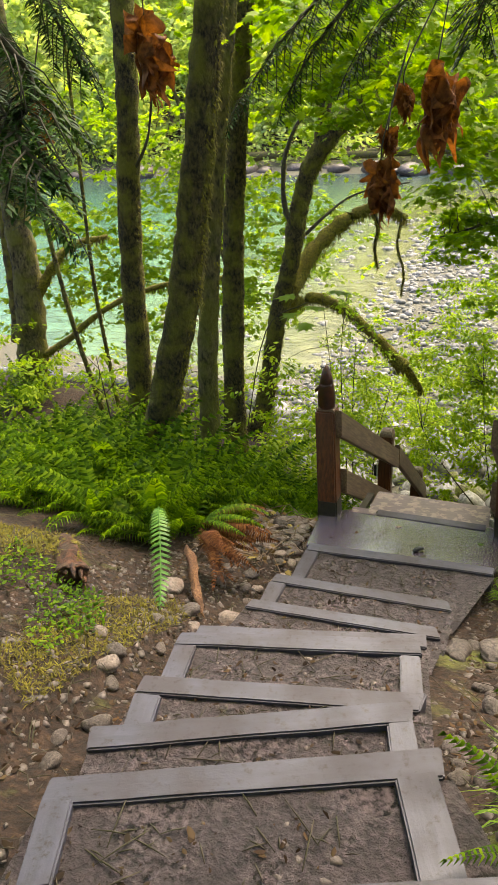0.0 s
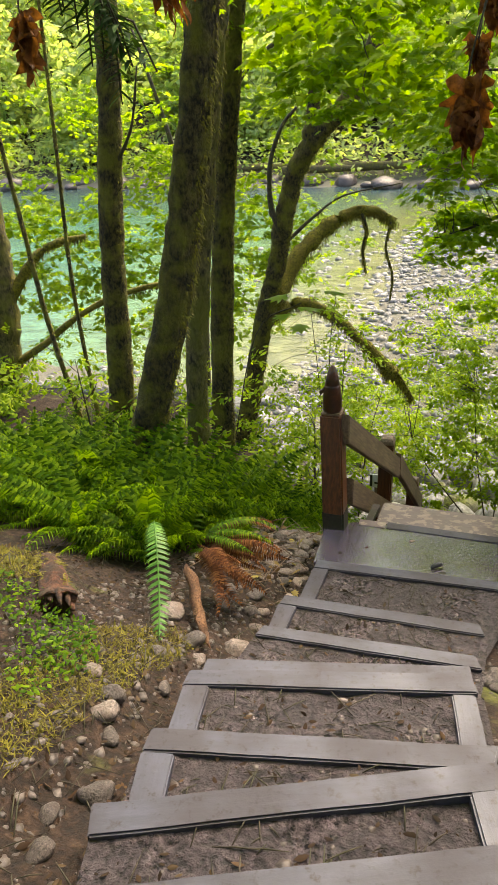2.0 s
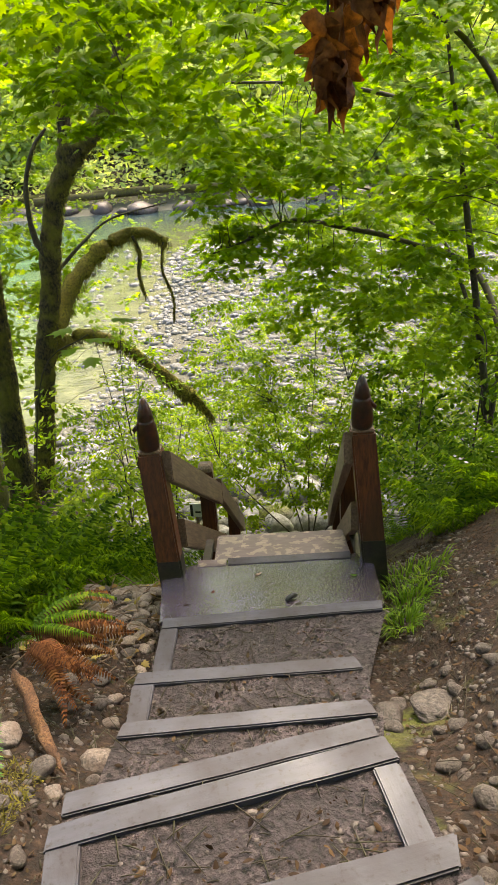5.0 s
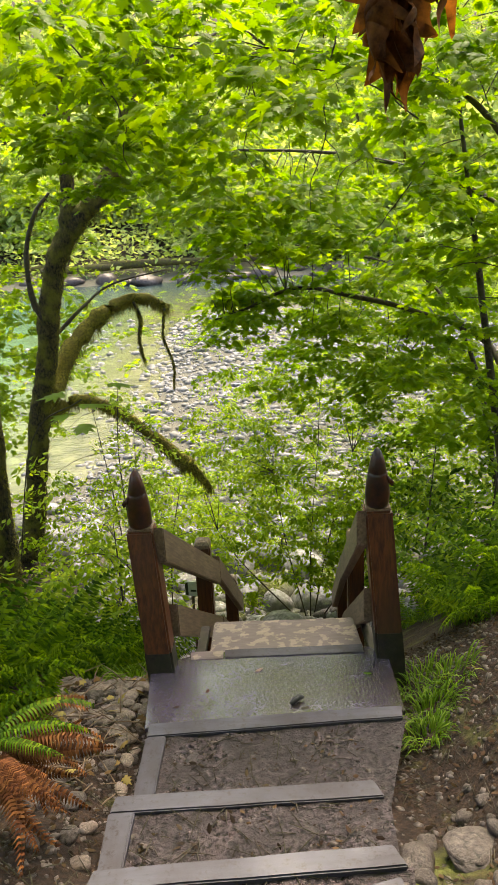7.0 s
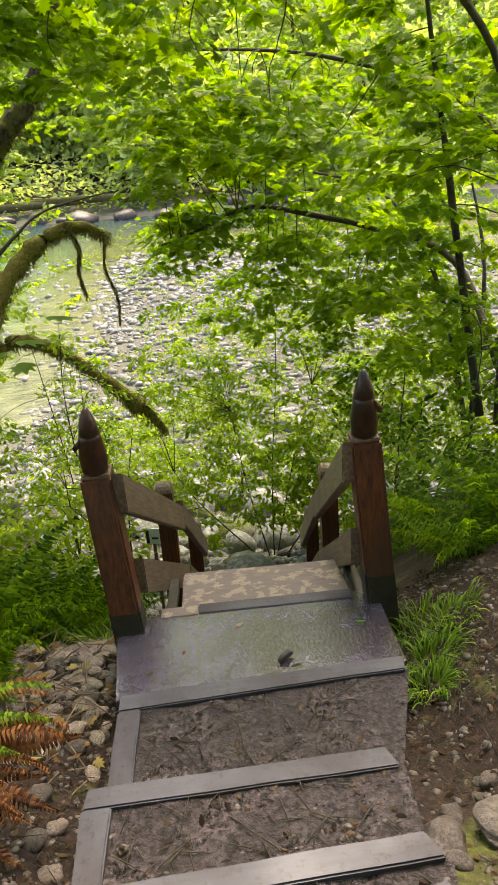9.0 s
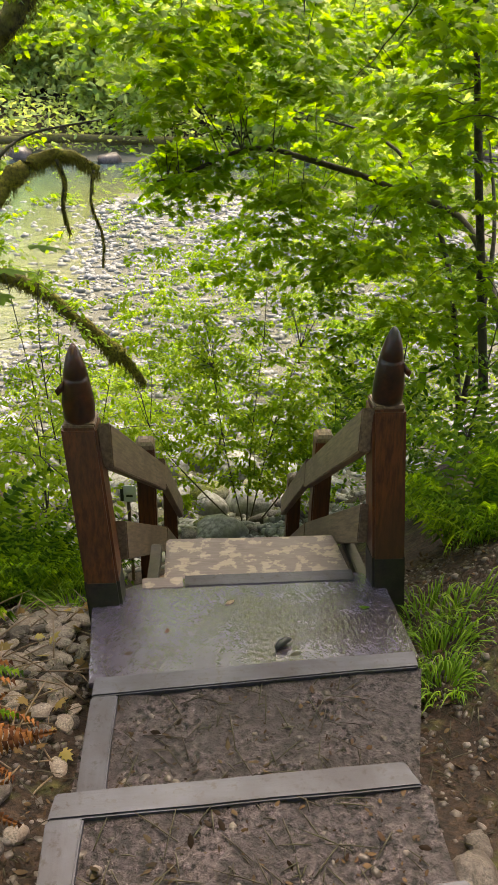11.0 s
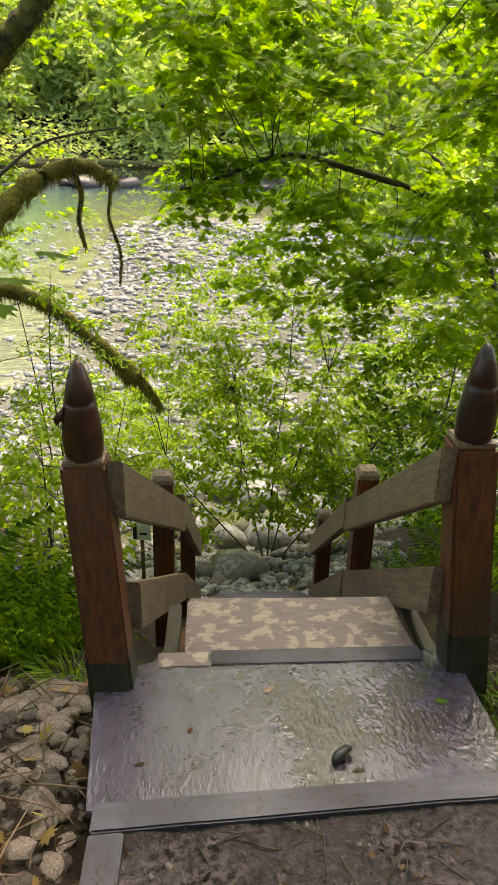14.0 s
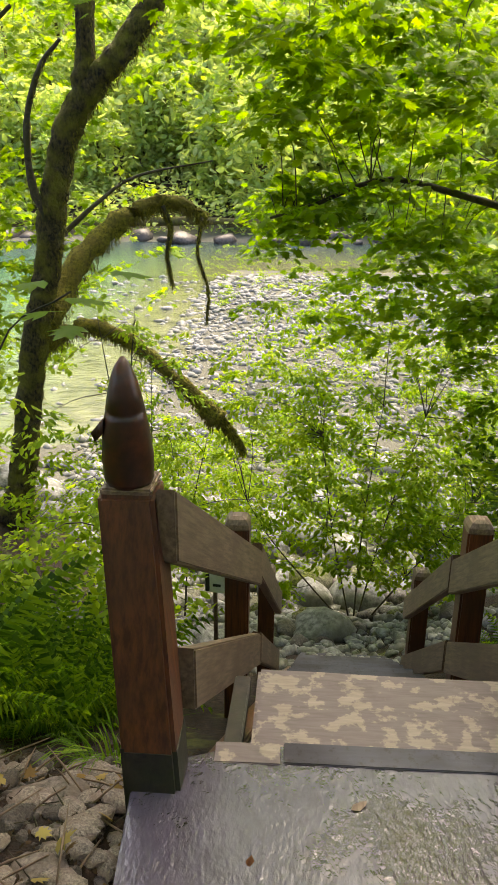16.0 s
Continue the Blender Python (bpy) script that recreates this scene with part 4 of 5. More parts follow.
leafy_tree("willow_shrub", "low dense shrub on the edge of the gravel bar", (1.4, 10.5, -4.6),
           [[(1.4, 10.5, -4.8), (1.5, 10.5, -3.4)], [(3.4, 10.8, -4.8), (3.5, 10.8, -3.0)], [(-2.5, 10.8, -4.8), (-2.5, 10.8, -3.4)]],
           [((0.6, 10.4, -3.9), (2.2, 0.6, 0.7), 90), ((3.8, 10.2, -3.0), (1.5, 0.9, 1.3), 90), ((-2.6, 10.2, -3.6), (1.6, 0.7, 0.8), 60), ((3.2, 13.0, -2.6), (1.6, 1.0, 1.6), 60), ((-0.8, 14.0, -4.1), (2.6, 1.2, 0.5), 60), ((1.5, 20.0, -3.8), (4.0, 2.0, 0.9), 110), ((6.0, 24.0, -2.6), (4.0, 3.0, 2.0), 120), ((2.0, 34.0, -3.6), (7.0, 3.0, 1.2), 130), ((-1.5, 44.0, -3.6), (7.0, 2.0, 1.2), 110)],
           SHRUB, OVAL_BLADE, 16, 0.10, 36, 0.28, 0.02, "shrub", "riverside shrubs", 14)
leafy_tree("thicket", "dense green thicket on the slope beside the stairs", (2.2, 2.6, 0.0),
           [[(2.0, 2.4, -0.6), (2.1, 2.4, 0.6)], [(1.7, 3.6, -1.2), (1.8, 3.6, 0.2)], [(2.6, 1.6, 0.2), (2.5, 1.6, 1.2)]],
           [((1.75, 3.2, -0.5), (0.55, 0.7, 0.5), 24), ((2.5, 2.2, 0.5), (0.6, 0.8, 0.5), 24), ((2.0, 4.8, -1.2), (0.7, 0.8, 0.8), 34)],
           FERN, OVAL_BLADE, 17, 0.085, 30, 0.22, 0.014, "shrub")
leafy_tree("thicket", "light green undergrowth below the mossy trees", (-3.0, 2.6, -0.6),
           [[(-3.0, 2.6, -0.9), (-2.9, 2.6, 0.2)], [(-4.0, 2.0, -0.6), (-4.1, 2.0, 0.4)], [(-1.6, 3.0, -1.6), (-1.6, 3.0, -0.4)]],
           [((-3.4, 2.4, -0.05), (1.3, 0.9, 0.35), 24), ((-5.6, 3.0, -0.3), (1.6, 1.2, 0.5), 64), ((-4.4, 4.4, -1.1), (1.6, 0.9, 0.6), 60), ((-1.7, 3.0, -1.1), (0.7, 0.9, 0.5), 60)],
           SHRUB, OVAL_BLADE, 18, 0.085, 30, 0.24, 0.014, "shrub")


broad = thing("broadleaf_plant", (-2.7, 3.1, -1.0), "tall plant with broad flat maple-like leaves", "plant")
v, t = tube(smooth_line([(-2.7, 3.1, -1.1), (-2.3, 3.0, 0.5), (-1.7, 2.8, 0.95)], 5), [0.007] * 11, 5)
child("stem", fast_shape("stem", v, t, TWIG, True), broad)
for k, (x, y, z, h, s) in enumerate(((-1.45, 2.95, 1.06, -1.5, 0.30), (-1.70, 2.75, 0.92, -1.2, 0.32), (-1.78, 2.6, 0.86, 0.9, 0.30), (-1.9, 2.9, 1.0, 1.9, 0.26), (-1.6, 2.5, 0.8, 2.9, 0.24))):
    one = scatter("leaf", MAPLE, MAPLE_BLADE, np.array([(x, y, z)]), np.array([h]), np.array([-0.1]), np.array([0.1]), np.array([s]))
    child("leaf", one, broad)

# ---- ferns ----
def frond(length, arch, width, pairs=30):
    """One arching frond along +y: a thin rib and two rows of pinnae."""
    bv, bt = STRIP_BLADE
    verts, tris = [], []
    rib = []
    for i in range(pairs + 1):
        s = i / pairs
        rib.append(Vector((0, length * s * (1 - 0.25 * arch * s), length * arch * (1.1 * s - 1.35 * s * s))))
    v, t = tube(rib, [0.004 * (1 - 0.8 * i / pairs) for i in range(pairs + 1)], 3)
    verts, tris = [tuple(p) for p in v], list(t)
    for i in range(2, pairs + 1):
        s = i / pairs
        w = width * math.sin(math.pi * min(1, 0.12 + 0.88 * s) ** 0.8) + 0.008
        for side in (-1, 1):
            o = len(verts)
            for x, y, z in bv:
                verts.append((rib[i].x + side * y * w, rib[i].y + x * length * 0.22 + y * w * 0.28, rib[i].z + z * 0.6 - 0.22 * y * w))
            tris += [(a + o, b + o, c + o) if side > 0 else (a + o, c + o, b + o) for a, b, c in bt]
    return verts, tris


FRONDS = {}
for kind_of, mat in (("green", FERN), ("pale", PALE_FERN), ("brown", BROWN_FERN)):
    FRONDS[kind_of] = [fast_shape("frond", *frond(0.62 + 0.1 * k, 0.18 + 0.16 * k, 0.055 + 0.008 * k), mat) for k in range(3)]


def whole_fern(name, seed, count):
    """All fronds of a plant that stands farther off, as one mesh."""
    rng = random.Random(seed)
    pieces = []
    for k in range(count):
        v, t = frond(0.5 + 0.35 * rng.random(), 0.12 + 0.36 * rng.random(), 0.055 + 0.02 * rng.random(), 18)
        m = Matrix.Rotation(2 * math.pi * k / count + rng.random() * 0.5, 4, "Z") @ Matrix.Rotation(0.4 + 0.6 * rng.random(), 4, "X")
        pieces.append(([m @ Vector(p) for p in v], t))
    return fast_shape(name, *joined(pieces), FERN)


FERN_MESHES = [whole_fern("fern", s, 11 + s % 4) for s in range(5)]


def near_fern(x, y, scale, seed, brown=0, label="bright green sword fern with arching fronds", rise=0.6, count=16):
    rng = random.Random(seed)
    z = ground_height(x, y) - 0.01
    e = thing("sword_fern", (x, y, z), label, "fern", "ferns along the steps")
    for k in range(count):
        me = FRONDS["brown" if k < brown else "green"][k % 3]
        ob = new("frond", me)
        ob.parent = e
        ob.matrix_basis = Matrix.Rotation(2 * math.pi * k / count + rng.random() * 0.4, 4, "Z") @ Matrix.Rotation((-0.5 if k < brown else rise + 0.55 * rng.random()), 4, "X") @ Matrix.Scale(scale * (0.75 + 0.4 * rng.random()), 4)
    return e


for k, (x, y, s) in enumerate(((-1.75, -0.2, 1.25), (-2.15, -0.25, 1.35), (-2.6, -0.1, 1.35), (-1.95, 0.05, 1.3), (-2.45, -0.55, 1.2), (-3.0, -0.4, 1.3), (-3.4, 0.3, 1.4), (-2.9, 0.6, 1.4), (-1.6, 0.5, 1.2), (-3.7, -0.8, 1.2))):
    near_fern(x, y, s, 20 + k)
near_fern(-1.62, -1.10, 1.15, 1, 3, "large sword fern with tall fresh fronds and a few withered ones", 0.62, 24)
near_fern(-1.65, -0.75, 1.05, 2)
near_fern(-2.1, -1.15, 1.1, 3)
near_fern(-1.30, -0.35, 0.8, 4, 1)
near_fern(-1.25, 0.95, 0.8, 5)
for k, (x, y, s) in enumerate(((-1.55, 1.05, 0.95), (-1.35, 1.55, 1.0), (-1.75, 1.6, 1.1), (-2.05, 1.1, 1.1), (-1.15, 1.95, 0.8), (-1.5, 2.2, 1.0))):
    near_fern(x, y, s, 40 + k)
near_fern(1.02, -3.05, 0.55, 6, 0, "small green fern beside the steps")
near_fern(0.98, -3.62, 0.62, 8, 0, "small green fern beside the steps")
near_fern(-1.55, -3.35, 0.55, 7, 0, "small green fern in the moss")
rng_fern = random.Random(5)
for _ in range(112):
    if _ < 70:
        fx, fy = -1.5 - 5.2 * rng_fern.random() ** 1.3, -1.6 + 5.2 * rng_fern.random()
    elif _ < 88:
        fx, fy = -1.1 - 0.9 * rng_fern.random(), 0.8 + 1.8 * rng_fern.random()
    else:
        fx, fy = 1.25 + 1.8 * rng_fern.random(), 0.3 + 4.0 * rng_fern.random()
    ob = new("lady_fern", FERN_MESHES[_ % 5])
    s = 0.6 + 0.9 * rng_fern.random()
    ob.matrix_world = Matrix.Translation((fx, fy, ground_height(fx, fy) - 0.02)) @ Matrix.Rotation(rng_fern.random() * 6.28, 4, "Z") @ Matrix.Scale(s, 4)
    tagged(ob, "feathery green fern on the forest floor", "fern", "ferns on the bank")

# the long pale frond that hangs towards the path, and the withered ones beside it
pale = thing("drooping_frond", (-1.22, -1.72, 0.55), "long pale green fern frond hanging over bare soil", "fern")
line = smooth_line([(-1.42, -1.38, 0.70), (-1.30, -1.60, 0.86), (-1.20, -1.78, 0.84), (-1.08, -2.02, 0.72), (-0.98, -2.25, 0.62)], 8)
bv, bt = STRIP_BLADE
pv, pt = tube(line, [0.004] * len(line), 4)
pv, pt = [tuple(p) for p in pv], list(pt)
for i in range(8, len(line)):
    s = (i - 8) / (len(line) - 8)
    d = (line[min(i + 1, len(line) - 1)] - line[i - 1]).normalized()
    across = d.cross(Vector((0, 0, 1))).normalized()
    for sub in (0.0, 0.5):
        for side in (-1, 1):
            w = 0.060 * math.sin(math.pi * (0.18 + 0.8 * s)) + 0.008
            o = len(pv)
            pv += [tuple(line[i] - d * sub * 0.02 + across * side * y * w + d * (x * 0.10 + y * w * 0.35) + Vector((0, 0, z * 0.05 - 0.012 * y))) for x, y, z in bv]
            pt += [(a + o, b + o, c + o) for a, b, c in bt]
child("frond", fast_shape("frond", pv, pt, PALE_FERN), pale)


# ---- stones ----
def stone_mesh(name, seed, mat, flat=0.6, level=2):
    bm = bmesh.new()
    bmesh.ops.create_icosphere(bm, subdivisions=level, radius=0.5)
    for v in bm.verts:
        d = 1 + 0.42 * noise.noise(v.co * 1.7 + Vector((seed * 3.1, 0, 0))) + 0.14 * noise.noise(v.co * 4.5 + Vector((0, seed, 0)))
        v.co = Vector((v.co.x * d, v.co.y * d * 0.8, v.co.z * d * flat))
    me = bpy.data.meshes.new(name)
    bm.to_mesh(me)
    bm.free()
    me.materials.append(mat)
    me.polygons.foreach_set("use_smooth", [True] * len(me.polygons))
    return me


STONES = [stone_mesh("stone", s, ROCK, 0.55 + 0.1 * (s % 3), 3) for s in range(6)]
DAMP_SHADED_STONES = [stone_mesh("stone", s, DARK_ROCK, 0.5 + 0.1 * (s % 3), 3) for s in range(6)]
COBBLES = [stone_mesh("river_rock", s + 20, RIVER_ROCK, 0.5 + 0.12 * (s % 3)) for s in range(6)]
MOSSY = [stone_mesh("mossy_rock", s + 40, MOSSY_ROCK, 0.75, 3) for s in range(3)]


RUBBLE = [stone_mesh("rubble", s + 80, DARK_ROCK if s % 5 == 2 else PALE_ROCK, 0.34 + 0.08 * (s % 3)) for s in range(8)]
for me in RUBBLE:
    me.polygons.foreach_set("use_smooth", [False] * len(me.polygons))


def stone(name, me, x, y, size, turn, label, group, z=None, sink=0.12):
    ob = new(name, me)
    base = ground_height(x, y) if z is None else z
    ob.matrix_world = Matrix.Translation((x, y, base + size * (0.25 - sink))) @ Matrix.Rotation(turn, 4, "Z") @ Matrix.Scale(size, 4)
    return tagged(ob, label, "rock", group)


# the stones beside the steps: x, y, size
for k, (x, y, s) in enumerate(((-0.72, -1.93, 0.19), (0.53, -1.58, 0.22), (0.55, -1.68, 0.11), (-0.82, -2.96, 0.13), (-0.76, -3.04, 0.10), (-0.86, -2.84, 0.12), (-1.08, -1.92, 0.20), (-0.93, -2.36, 0.10), (-0.88, -2.10, 0.14), (-0.80, -2.20, 0.10), (-0.62, -3.33, 0.13), (-0.70, -3.46, 0.09), (-0.76, -1.55, 0.13), (-0.84, -1.42, 0.12), (-0.95, -1.55, 0.11), (-0.80, -1.30, 0.10), (0.76, -2.35, 0.14), (0.70, -2.05, 0.12), (0.88, -2.55, 0.16), (0.62, -2.80, 0.10), (0.80, -1.30, 0.10), (0.72, -0.35, 0.12), (0.9, -0.2, 0.10), (-0.60, -3.62, 0.10), (-1.0, -2.75, 0.10), (-0.9, -1.15, 0.14), (-1.05, -1.2, 0.12), (0.95, -3.3, 0.12), (-0.78, -2.6, 0.09), (-0.7, -2.05, 0.08))):
    stone("stone", (STONES if k % 3 == 0 else DAMP_SHADED_STONES)[k % 6], x, y, s * 0.8, k * 1.3, "rounded grey-brown stone half sunk in the soil", "stones beside the steps")
for k, (x, y, s) in enumerate(((0.80, -1.58, 0.27), (-1.05, 0.05, 0.28), (-0.93, -0.28, 0.20), (-1.15, -0.3, 0.22), (-0.88, 0.25, 0.18), (-1.3, 0.15, 0.2), (-0.85, -0.5, 0.16), (-1.0, -0.6, 0.14))):
    ob = stone("flat_stone", (STONES if k else DAMP_SHADED_STONES)[(k + 2) % 6], x, y, s, k * 0.9, "flat grey slab of stone in the ground", "stones beside the steps")
    ob.scale.z *= 0.3
    ob.location.z -= s * 0.15
rng_rock = random.Random(8)
for k in range(200):
    x, y = rng_rock.uniform(-1.45, -0.74), rng_rock.uniform(-1.0, 0.45)
    stone("stone", RUBBLE[k % 8], x, y, rng_rock.uniform(0.035, 0.115), k * 2.1, "small grey stone beside the landing", "stones beside the landing")
for k in range(40):
    x, y = rng_rock.uniform(0.62, 1.05), rng_rock.uniform(-3.3, -1.2)
    stone("stone", DAMP_SHADED_STONES[k % 6], x, y, rng_rock.uniform(0.03, 0.09), k * 1.7, "small brown stone half sunk in the soil", "stones beside the steps")
for k in range(150):
    near = k < 60
    x = rng_rock.uniform(-1.6, 1.9) if near else rng_rock.uniform(-6, 5)
    y = rng_rock.uniform(5.6, 8.6) if near else rng_rock.uniform(7, 14)
    s = rng_rock.uniform(0.12, 0.45) if near else rng_rock.uniform(0.3, 0.9)
    if k % 3 == 1 and near:
        stone("mossy_rock", MOSSY[k % 3], x, y + 1.0, s, k, "rounded boulder covered in green moss", "rocks at the foot of the stairs")
    else:
        # near rocks take a darker stone: shade under the shrubs put into their colour
        stone("river_rock", (DAMP_SHADED_STONES if near else COBBLES)[k % 6], x, y, s, k * 0.7, "smooth river rock, shade of the shrubs put into its dark grey" if near else "smooth pale grey river rock", "rocks of the river bar")
for k in range(60):
    x, y = rng_rock.uniform(-2.6, -0.85), rng_rock.uniform(2.2, 6.0)
    stone("river_rock", COBBLES[k % 6], x, y, rng_rock.uniform(0.18, 0.5), k, "smooth pale grey river rock", "rocks of the river bar")
stone("mossy_rock", MOSSY[0], -0.06, 8.0, 0.85, 0.4, "rounded boulder covered in green moss", "rocks at the foot of the stairs")
stone("mossy_rock", MOSSY[1], 0.9, 8.3, 0.7, 1.4, "rounded boulder covered in green moss", "rocks at the foot of the stairs")
stone("river_rock", COBBLES[1], 0.12, 6.1, 0.75, 0.3, "large pale blue-grey river rock", "rocks at the foot of the stairs")


def blob_field(name, mat, spots, label, category):
    """Countless small stones, joined: each spot has a place and a size."""
    rng = np.random.default_rng(3)
    bm = bmesh.new()
    bmesh.ops.create_icosphere(bm, subdivisions=1, radius=0.5)
    bv = np.array([tuple(v.co) for v in bm.verts])
    bt = np.array([[v.index for v in f.verts] for f in bm.faces])
    bm.free()
    n = len(spots)
    p = np.asarray(spots)
    j = bv[None] * (1 + rng.normal(0, 0.2, (n, len(bv), 1)))
    j[:, :, 2] *= 0.6
    a = rng.random(n) * 6.28
    x = j[:, :, 0] * np.cos(a)[:, None] - j[:, :, 1] * 0.75 * np.sin(a)[:, None]
    y = j[:, :, 0] * np.sin(a)[:, None] + j[:, :, 1] * 0.75 * np.cos(a)[:, None]
    v = np.stack([x, y, j[:, :, 2]], 2) * p[:, None, 3:] + p[:, None, :3]
    t = bt[None] + (np.arange(n) * len(bv))[:, None, None]
    return tagged(new(name, fast_shape(name, v.reshape(-1, 3), t.reshape(-1, 3), mat, True)), label, category, kind="stuff")


rng_np = np.random.default_rng(21)
bar = []
for _ in range(26000):
    y = 6.5 + 40 * rng_np.random() ** 1.5
    x = rng_np.uniform(-14, 14)
    if x < -6 and y > 13 and rng_np.random() < 0.85:
        continue
    s = 0.06 + (0.22 + 0.010 * y) * rng_np.random() ** 2.6
    bar.append((x, y, max(ground_height(x, y, False), -5.02) + 0.02 * s, s))
for _ in range(900):
    x, y = rng_np.uniform(-2.8, 1.9), rng_np.uniform(4.0, 7.0)
    bar.append((x, y, ground_height(x, y) + 0.02, 0.06 + 0.16 * rng_np.random()))
blob_field("cobbles", RIVER_ROCK, bar, "pale cobbles of the river bar", "cobbles")


def step_level(x, y):
    """The soil level on the steps at a place, or the ground's."""
    for (z0, q0), (z1, q1) in zip(STEPS, STEPS[1:]):
        if -0.6 < x < 0.45:
            u = (x - q0[0][0]) / (q0[1][0] - q0[0][0])
            back = q0[0][1] + (q0[1][1] - q0[0][1]) * u
            front = q1[3][1] + (q1[2][1] - q1[3][1]) * u
            if back < y < front:
                return z1 - 0.026
    return None


peb = []
while len(peb) < 8000:
    x, y = rng_np.uniform(-1.5, 1.35), rng_np.uniform(-4.4, 0.6)
    lev = step_level(x, y)
    if lev is None:
        if -0.66 < x < 0.5:
            continue
        lev = ground_height(x, y)
    peb.append((x, y, lev - 0.004, 0.008 + 0.042 * rng_np.random() ** 3.5 + (0.018 * rng_np.random() if abs(x) > 0.6 else 0)))
blob_field("pebbles", DARK_ROCK, peb, "small stones and grit in the soil", "pebbles")

# ---- litter: fallen leaves, needles, twigs ----
at = []
while len(at) < 13000:
    x, y = rng_np.uniform(-2.2, 1.9), rng_np.uniform(-4.6, 0.9)
    lev = step_level(x, y)
    if lev is None:
        if -0.66 < x < 0.6:
            continue
        lev = ground_height(x, y)
    elif rng_np.random() < 0.25:
        continue
    at.append((x, y, lev + 0.008))
at = np.array(at)
n = len(at)
tagged(new("leaf_litter", scatter("leaf_litter", LITTER, OVAL_BLADE, at, rng_np.random(n) * 6.28, rng_np.normal(0, 0.25, n), rng_np.normal(0, 0.4, n), 0.010 + 0.034 * rng_np.random(n) ** 2)), "brown fallen leaves and bits of bark on the soil", "leaf litter", kind="stuff")
sticks = []
for k in range(3200):
    x, y = rng_np.uniform(-1.9, 1.5), rng_np.uniform(-4.5, 0.4)
    lev = step_level(x, y)
    if lev is None:
        if -0.66 < x < 0.6:
            continue
        lev = ground_height(x, y)
    a, l = rng_np.random() * 6.28, 0.03 + 0.16 * rng_np.random() ** 2
    d = Vector((math.cos(a), math.sin(a), 0.05)) * l
    p = Vector((x, y, lev + 0.01))
    sticks.append(tube([p, p + d * 0.5 + Vector((0, 0, 0.004)), p + d], [0.0016, 0.0026, 0.0012], 4))
v, t = joined(sticks)
tagged(new("twig_litter", fast_shape("twig_litter", v, t, TWIG)), "thin dark twigs and needles lying on the soil", "twigs", kind="stuff")

lush = []
while len(lush) < 5200:
    x, y = rng_np.uniform(-2.4, -1.0), rng_np.uniform(-4.0, -2.35)
    if noise.noise(Vector((x * 2.2, y * 2.2, 4.0))) + 0.6 * (-x - 1.3) > 0.05:
        lush.append((x, y, ground_height(x, y) + 0.02 + 0.06 * rng_np.random()))
lush = np.array(lush)
n = len(lush)
tagged(new("small_herbs", scatter("small_herbs", FERN, OVAL_BLADE, lush, rng_np.random(n) * 6.28, rng_np.normal(0.1, 0.35, n), rng_np.normal(0, 0.35, n), 0.012 + 0.026 * rng_np.random(n))), "bright green small-leaved herbs growing in moss", "herbs", kind="stuff")

tan_at = np.array([(x, y, ground_height(x, y) + 0.05) for x, y in zip(rng_np.uniform(-1.4, -0.72, 70), rng_np.uniform(-1.0, 0.3, 70))])
tagged(new("tan_leaves", scatter("tan_leaves", TAN_LEAF, MAPLE_BLADE, tan_at, rng_np.random(70) * 6.28, rng_np.normal(0, 0.3, 70), rng_np.normal(0, 0.4, 70), 0.035 + 0.045 * rng_np.random(70))), "tan and yellow fallen leaves among the rubble", "leaf litter", kind="stuff")
sticks = []
for k in range(90):
    x, y = rng_np.uniform(-1.4, -0.72), rng_np.uniform(-1.1, 0.3)
    a, l = rng_np.random() * 6.28, 0.06 + 0.22 * rng_np.random()
    p = Vector((x, y, ground_height(x, y) + 0.04))
    d = Vector((math.cos(a), math.sin(a), 0.06)) * l
    sticks.append(tube([p, p + d * 0.5 + Vector((0, 0, 0.008)), p + d], [0.003, 0.004, 0.0015], 5, 0.3, k))
tagged(new("rubble_sticks", fast_shape("rubble_sticks", *joined(sticks), RAIL)), "pale brown dead sticks lying across the rubble", "twigs", kind="stuff")

# moss and small herbs on the left of the upper steps, grass on the right
herb = []
while len(herb) < 26000:
    x, y = rng_np.uniform(-2.6, -0.85), rng_np.uniform(-4.6, -1.9)
    if noise.noise(Vector((x * 1.6, y * 1.6, 9.0))) + 0.35 * (-x - 1.25) > 0.02:
        herb.append((x, y, ground_height(x, y) + 0.005))
herb = np.array(herb)
n = len(herb)
tagged(new("ground_herbs", scatter("ground_herbs", MOSS, STRIP_BLADE, herb, rng_np.random(n) * 6.28, rng_np.normal(0.5, 0.4, n), rng_np.normal(0, 0.3, n), 0.015 + 0.035 * rng_np.random(n))), "low moss and small green herbs", "moss", kind="stuff")


